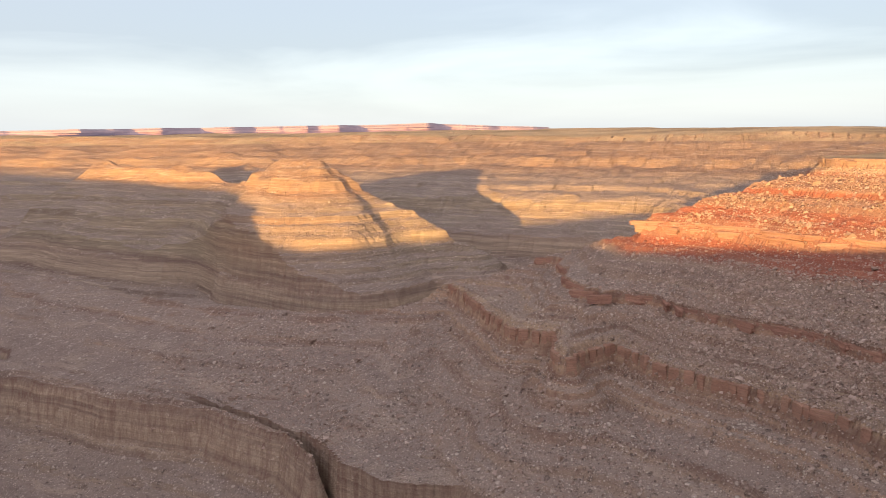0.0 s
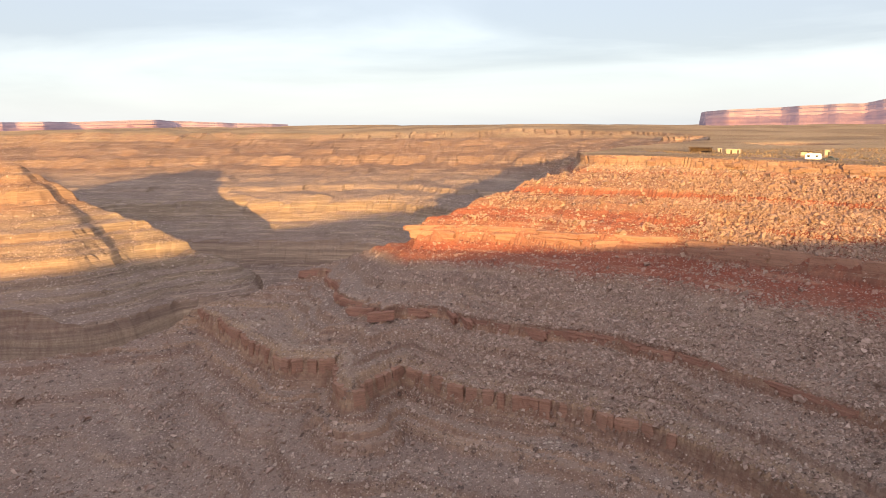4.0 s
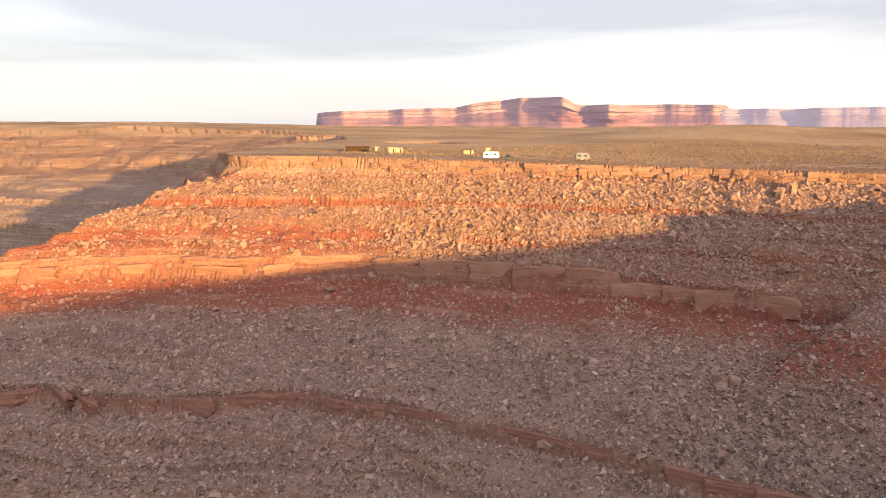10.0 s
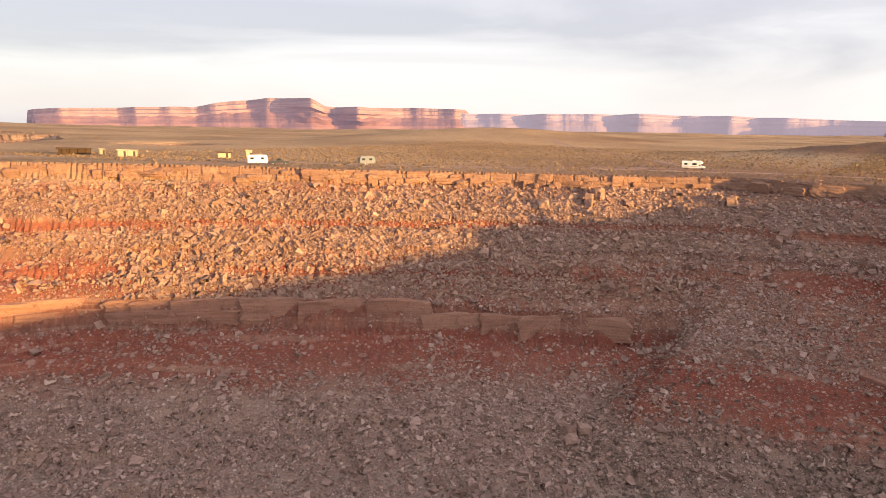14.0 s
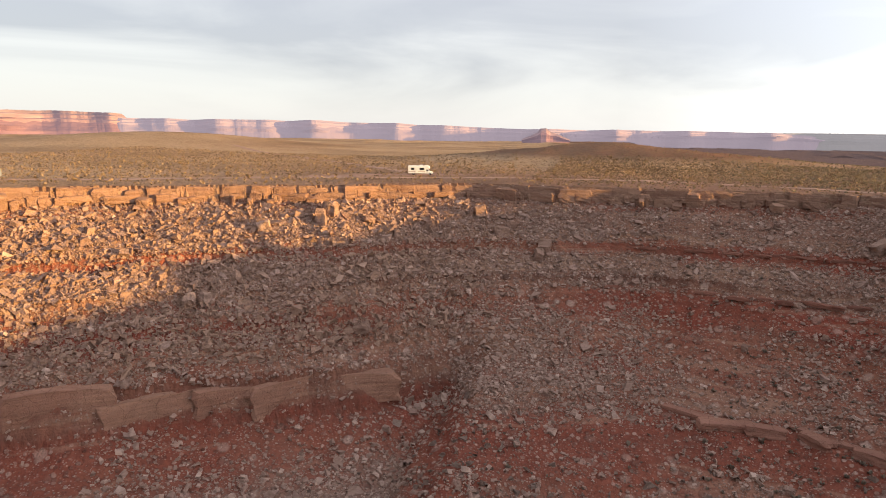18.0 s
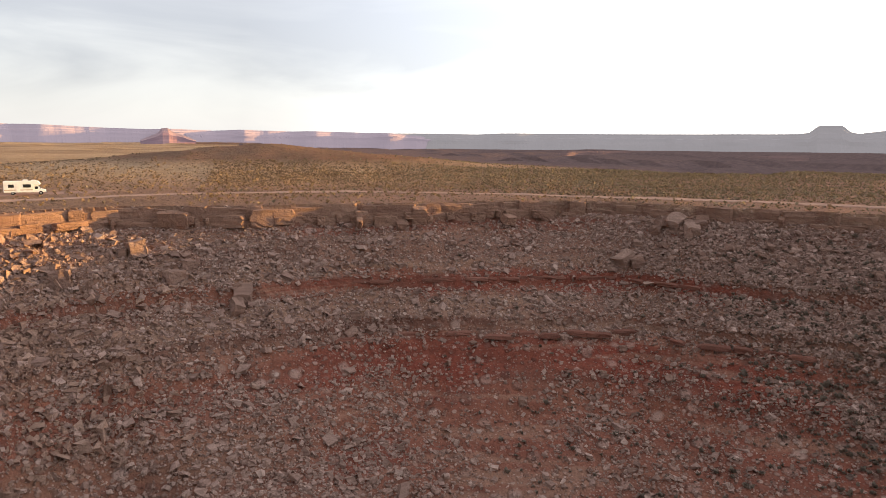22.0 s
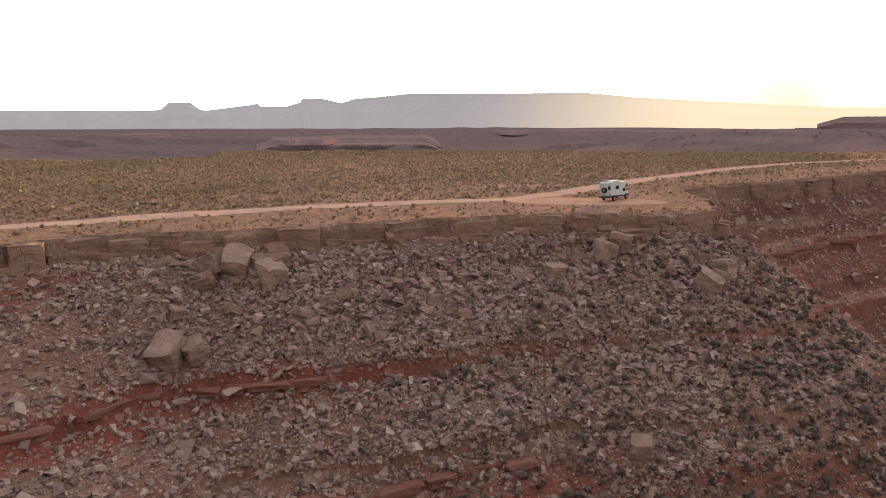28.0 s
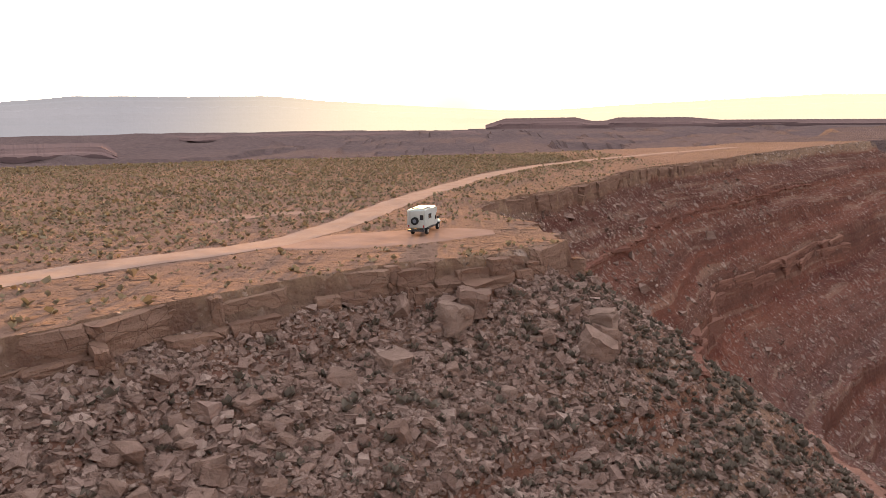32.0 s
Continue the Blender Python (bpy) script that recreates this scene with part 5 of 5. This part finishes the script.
x, y, r_far = x[keep], y[keep], r_far[keep]
size = np.clip(rng.lognormal(-1.0, 0.35, len(x)), 0.16, 0.8) * np.where(r_far > 160, 1.2, 1.0)
near = y + rng.normal(0, 30, len(y)) > 15
tufts("sagebrush", "dry ochre sagebrush covering the plateau", x[~near], y[~near], ground(x[~near], y[~near]), size[~near], M_SAGE, 3, 0.46)
tufts("sagebrush", "grey-olive sagebrush beside the dirt track", x[near], y[near], ground(x[near], y[near]), size[near], M_SAGE_OLIVE, 3, 0.46)
x, y, z = on_slope(30000, (-40, 40), (-20, 72), -38, -3.5)
keep = rng.random(len(x)) < np.clip(0.10 + 0.008 * (x + 25) + 0.2 * fbm(x, y, 14, 2, 111), 0.02, 0.4) * np.where(y + rng.normal(0, 5, len(x)) > 24, 1.0, 0.12)
tufts("scrub", "grey-green scrub growing among the rubble", x[keep], y[keep], z[keep], np.clip(rng.lognormal(-0.72, 0.3, keep.sum()), 0.28, 0.9), M_SCRUB, 12, 0.3)
x, y, z = on_slope(16000, (6, 130), (-74, 55), -70, -20)
keep = (rng.random(len(x)) < np.clip(0.18 + 0.5 * fbm(x, y, 18, 2, 113), 0.02, 0.5)) & (x + rng.normal(0, 8, len(x)) > 20) & (y + rng.normal(0, 8, len(x)) > -58)
tufts("scrub", "dark olive scrub scattered over the lower scree", x[keep], y[keep], z[keep], np.clip(rng.lognormal(-0.65, 0.3, keep.sum()), 0.3, 1.0), M_SCRUB, 8)

# ---- vehicles and huts on the plateau ----
M_WHITE = plain("white_fibreglass", (0.78, 0.77, 0.73), 0.35, 0.0, 0.06, 1.5)
M_PALE = plain("pale_grey_camper_panel", (0.46, 0.47, 0.43), 0.45, 0.0, 0.08, 1.5)
M_CREAM = plain("cream_painted_panel", (0.43, 0.34, 0.25), 0.7, 0.0, 0.10, 1.2)
M_GREY = plain("grey_aluminium_siding", (0.15, 0.165, 0.19), 0.5, 0.0, 0.08, 2.0)
M_DARK = plain("dark_paint", (0.05, 0.05, 0.055), 0.35, 0.0, 0.1, 3.0)
M_TYRE = plain("black_rubber", (0.03, 0.03, 0.03), 0.85, 0.0, 0.1, 8.0)
M_STEEL = plain("dull_steel", (0.45, 0.45, 0.44), 0.35, 0.9, 0.08, 5.0)
M_ROOF = plain("brown_roof_boards", (0.09, 0.06, 0.045), 0.9, 0.0, 0.15, 1.5)
M_LAMP = plain("red_lamp_plastic", (0.35, 0.03, 0.02), 0.3, 0.0, 0.05, 5.0)
M_STRIPE = plain("tan_stripe", (0.42, 0.32, 0.22), 0.5, 0.0, 0.05, 5.0)


def glass_material():
    m, n, l, b = material("tinted_window_glass", 0.08)
    b.inputs["Base Color"].default_value = (0.02, 0.024, 0.028, 1)
    b.inputs["Specular IOR Level"].default_value = 0.6
    return m


M_GLASS = glass_material()


def thing(name, x, y, heading, label, category, group="", size=1.0):
    """An Empty on the ground, its own +x turned to the heading in degrees."""
    ob = new(name)
    ob.matrix_world = pose(x, y, level(x, y) + 0.12, 0, 0, heading) @ Matrix.Scale(size, 4)
    return tagged(ob, label, category, group)


def rounded(name, parent, mat, dims, bevel=0.05, label=""):
    return part(name, box(bmesh.new(), *dims, bevel=bevel), mat, parent, label)


def wheel(parent, x, y, r, w):
    bm = bmesh.new()
    bmesh.ops.create_cone(bm, cap_ends=True, segments=20, radius1=r, radius2=r, depth=w, matrix=pose(x, y, r, 90))
    bmesh.ops.bevel(bm, geom=[e for e in bm.edges if e.calc_length() < r * 0.5], offset=0.05, segments=2, affect="EDGES")
    t = part("tyre", bm, M_TYRE, parent)
    bm = bmesh.new()
    bmesh.ops.create_cone(bm, cap_ends=True, segments=16, radius1=r * 0.56, radius2=r * 0.5, depth=w + 0.03, matrix=pose(x, y, r, 90))
    part("rim", bm, M_STEEL, t, "pale steel rim")


def profile(name, parent, mat, outline, y0, y1, bevel=0.04, label=""):
    """A body part from its side outline of (x, z), from y0 to y1."""
    bm = bmesh.new()
    a = [bm.verts.new((x, y0, z)) for x, z in outline]
    b = [bm.verts.new((x, y1, z)) for x, z in outline]
    n = len(outline)
    bm.faces.new(a)
    bm.faces.new(b[::-1])
    for i in range(n):
        bm.faces.new((a[i], b[i], b[(i + 1) % n], a[(i + 1) % n]))
    bmesh.ops.recalc_face_normals(bm, faces=bm.faces)
    if bevel:
        bmesh.ops.bevel(bm, geom=bm.edges[:], offset=bevel, segments=2, affect="EDGES")
    return part(name, bm, mat, parent, label)


def truck_camper(x, y, heading):
    """A four-wheel-drive truck with a square camper box, a spare wheel on its back wall."""
    t = thing("truck_camper", x, y, heading, "pale grey truck camper with a spare wheel on its rear wall", "camper", size=0.95)
    profile("chassis", t, M_DARK, [(-2.9, 0.5), (2.7, 0.5), (2.7, 0.72), (-2.9, 0.72)], -0.75, 0.75, 0.03)
    profile("camper_box", t, M_PALE, [(-3.0, 0.85), (0.75, 0.85), (0.75, 1.75), (1.55, 2.1), (1.65, 2.72), (1.3, 2.85), (-2.85, 2.85), (-3.0, 2.7)], -1.02, 1.02, 0.07)
    rounded("roof_rack", t, M_GREY, (-2.3, 0.6, -0.7, 0.7, 2.88, 2.96), 0.02, "grey roof rack")
    profile("cab", t, M_PALE, [(0.8, 0.72), (2.0, 0.72), (2.0, 1.25), (1.62, 1.95), (0.8, 1.98)], -0.88, 0.88, 0.06)
    profile("bonnet", t, M_PALE, [(2.02, 0.72), (3.1, 0.72), (3.12, 1.1), (3.0, 1.22), (2.02, 1.28)], -0.82, 0.82, 0.05)
    rounded("bumper", t, M_DARK, (3.08, 3.28, -0.85, 0.85, 0.55, 0.8), 0.03, "black front bumper")
    rounded("bumper", t, M_DARK, (-3.2, -3.0, -0.95, 0.95, 0.5, 0.72), 0.03, "black rear bumper")
    for s in (-1, 1):
        rounded("window", t, M_GLASS, (0.95, 1.65, s * 0.90 - 0.02, s * 0.90 + 0.02, 1.3, 1.8), 0.01, "dark cab window")
        rounded("window", t, M_GLASS, (-1.7, -0.7, s * 1.03 - 0.02, s * 1.03 + 0.02, 1.75, 2.3), 0.01, "dark camper window")
        rounded("mudguard", t, M_PALE, (2.1, 3.0, s * 0.9 - 0.12, s * 0.9 + 0.12, 0.84, 1.0), 0.05)
        rounded("tail_light", t, M_LAMP, (-3.05, -2.98, s * 0.85 - 0.08, s * 0.85 + 0.08, 0.95, 1.2), 0.01, "red tail lamp")
        rounded("mirror", t, M_DARK, (1.75, 1.85, s * 1.05 - 0.1, s * 1.05 + 0.1, 1.35, 1.65), 0.02)
        for wx in (-1.75, 2.35):
            wheel(t, wx, s * 0.82, 0.43, 0.28)
    profile("windscreen", t, M_GLASS, [(1.68, 1.9), (1.72, 1.92), (2.06, 1.3), (2.02, 1.28)], -0.75, 0.75, 0.0, "dark raked windscreen")
    bm = bmesh.new()
    bmesh.ops.create_cone(bm, cap_ends=True, segments=22, radius1=0.42, radius2=0.42, depth=0.26, matrix=pose(-3.14, 0.1, 1.65, 0, 90, 0))
    spare = part("spare_wheel", bm, M_TYRE, t, "black spare wheel on the rear wall")
    bm = bmesh.new()
    bmesh.ops.create_cone(bm, cap_ends=True, segments=16, radius1=0.2, radius2=0.2, depth=0.3, matrix=pose(-3.14, 0.1, 1.65, 0, 90, 0))
    part("rim", bm, M_GREY, spare)
    rounded("rear_window", t, M_GLASS, (-3.03, -2.99, -0.85, -0.45, 1.75, 2.3), 0.01, "dark rear window")
    rounded("ladder", t, M_STEEL, (-3.1, -3.02, 0.68, 0.74, 0.9, 2.8), 0.0)
    return t


def motorhome(x, y, heading):
    t = thing("motorhome", x, y, heading, "white motorhome with an over-cab bunk parked by the track", "motorhome", size=0.92)
    profile("coach_body", t, M_WHITE, [(-4.0, 0.55), (1.6, 0.55), (1.6, 1.95), (2.9, 2.1), (3.0, 2.5), (2.5, 3.0), (-4.0, 3.0)], -1.15, 1.15, 0.09)
    profile("cab", t, M_WHITE, [(1.62, 0.5), (3.9, 0.5), (3.95, 1.05), (3.0, 1.25), (2.5, 1.95), (1.62, 1.95)], -1.0, 1.0, 0.06)
    rounded("stripe", t, M_STRIPE, (-3.9, 1.5, -1.165, -1.155, 1.0, 1.18), 0.0, "tan side stripe")
    rounded("stripe", t, M_STRIPE, (-3.9, 1.5, 1.155, 1.165, 1.0, 1.18), 0.0, "tan side stripe")
    rounded("roof_unit", t, M_WHITE, (-0.4, 0.6, -0.4, 0.4, 3.0, 3.3), 0.08)
    rounded("roof_unit", t, M_WHITE, (1.2, 2.2, -0.5, 0.5, 3.0, 3.18), 0.06)
    for s in (-1, 1):
        rounded("window", t, M_GLASS, (-3.1, -2.0, s * 1.16 - 0.02, s * 1.16 + 0.02, 1.6, 2.3), 0.01, "dark side window")
        rounded("window", t, M_GLASS, (-0.3, 1.2, s * 1.16 - 0.02, s * 1.16 + 0.02, 1.6, 2.3), 0.01, "dark side window")
        rounded("window", t, M_GLASS, (1.9, 2.5, s * 1.01 - 0.02, s * 1.01 + 0.02, 1.25, 1.8), 0.01, "dark cab window")
        for wx in (-2.3, 3.0):
            wheel(t, wx, s * 0.95, 0.4, 0.26)
    rounded("door", t, M_WHITE, (-1.6, -0.95, -1.18, -1.15, 0.6, 2.5), 0.01)
    profile("windscreen", t, M_GLASS, [(2.56, 1.9), (2.6, 1.92), (3.06, 1.3), (3.0, 1.27)], -0.85, 0.85, 0.0, "dark windscreen")
    rounded("bumper", t, M_DARK, (3.9, 4.08, -1.0, 1.0, 0.42, 0.66), 0.03)
    return t


def caravan(x, y, heading, mat, label, long=5.6):
    t = thing("caravan", x, y, heading, label, "caravan")
    h = long / 2
    profile("shell", t, mat, [(-h, 0.6), (h - 0.3, 0.55), (h, 1.2), (h - 0.25, 2.5), (h - 0.7, 2.75), (-h + 0.4, 2.75), (-h, 2.3)], -1.1, 1.1, 0.1)
    for s in (-1, 1):
        rounded("window", t, M_GLASS, (-h + 0.7, -h + 1.7, s * 1.11 - 0.02, s * 1.11 + 0.02, 1.5, 2.1), 0.01, "dark side window")
        rounded("window", t, M_GLASS, (h - 2.0, h - 1.1, s * 1.11 - 0.02, s * 1.11 + 0.02, 1.5, 2.1), 0.01, "dark side window")
        wheel(t, -0.2, s * 0.95, 0.34, 0.22)
    rounded("roof_vent", t, M_GREY, (-0.4, 0.2, -0.3, 0.3, 2.75, 2.9), 0.03)
    profile("drawbar", t, M_DARK, [(h - 0.1, 0.5), (h + 1.1, 0.5), (h + 1.1, 0.58), (h - 0.1, 0.6)], -0.12, 0.12, 0.0)
    return t


def pickup(x, y, heading):
    t = thing("pickup_truck", x, y, heading, "dark pickup truck standing in front of a caravan", "pickup truck")
    profile("body", t, M_DARK, [(-2.7, 0.5), (2.7, 0.5), (2.72, 1.0), (1.2, 1.12), (-2.7, 1.1)], -0.95, 0.95, 0.06)
    profile("cab", t, M_DARK, [(-0.9, 1.1), (1.15, 1.1), (0.5, 1.8), (-0.75, 1.82)], -0.85, 0.85, 0.08)
    for s in (-1, 1):
        rounded("window", t, M_GLASS, (-0.6, 0.35, s * 0.86 - 0.02, s * 0.86 + 0.02, 1.25, 1.7), 0.01)
        for wx in (-1.7, 1.75):
            wheel(t, wx, s * 0.85, 0.39, 0.26)
    return t


def hut(x, y, heading, w, d, h, label, roof=None, panels=1):
    """A small campground building: wall panels, door, overhanging roof."""
    t = thing("hut", x, y, heading, label, "hut")
    for i in range(panels):
        x0 = -w / 2 + i * w / panels
        rounded("wall", t, M_CREAM, (x0 + 0.06, x0 + w / panels - 0.06, -d / 2, d / 2, 0, h), 0.03)
        rounded("door", t, M_ROOF, (x0 + w / panels * 0.62, x0 + w / panels * 0.62 + 0.75, -d / 2 - 0.04, -d / 2 + 0.01, 0.05, min(1.95, h - 0.1)), 0.01, "dark plank door")
    profile("roof", t, roof or M_CREAM, [(-w / 2 - 0.3, h), (w / 2 + 0.3, h), (w / 2 + 0.3, h + 0.12), (-w / 2 - 0.3, h + 0.3)], -d / 2 - 0.35, d / 2 + 0.35, 0.02)
    return t


def shelter(x, y, heading, long):
    t = thing("picnic_shelter", x, y, heading, "long low dark-roofed shelter on posts", "shelter")
    profile("roof", t, M_ROOF, [(-long / 2, 2.3), (long / 2, 2.3), (long / 2, 2.55), (-long / 2, 2.75)], -1.9, 1.9, 0.03)
    for px in np.linspace(-long / 2 + 0.4, long / 2 - 0.4, 5):
        for py in (-1.6, 1.6):
            rounded("post", t, M_ROOF, (px - 0.1, px + 0.1, py - 0.1, py + 0.1, -0.2, 2.3), 0.0)
    rounded("back_wall", t, M_ROOF, (-long / 2 + 0.3, long / 2 - 0.3, 1.5, 1.68, 0, 2.3), 0.01)
    return t


truck_camper(-2.4, 74.5, 74)
motorhome(-80, -92, 101)
caravan(34, -174, 145, M_WHITE, "white travel caravan parked near the rim")
pickup(29.2, -170.6, 145)
caravan(0, -165, 150, M_GREY, "grey aluminium caravan parked on the plateau", 5.0)
hut(27, -286, 145, 1.9, 1.8, 2.3, "narrow cream toilet hut on the plateau")
hut(32, -255, 145, 6.4, 2.6, 2.3, "pair of cream vault toilet huts side by side", None, 2)
hut(8, -231, 145, 4.4, 2.4, 1.7, "low cream kiosk with a dark tilted roof", M_ROOF)
hut(1, -226, 145, 2.1, 1.8, 2.7, "tall cream information board hut", None, 1)
shelter(36, -290, 150, 12.0)
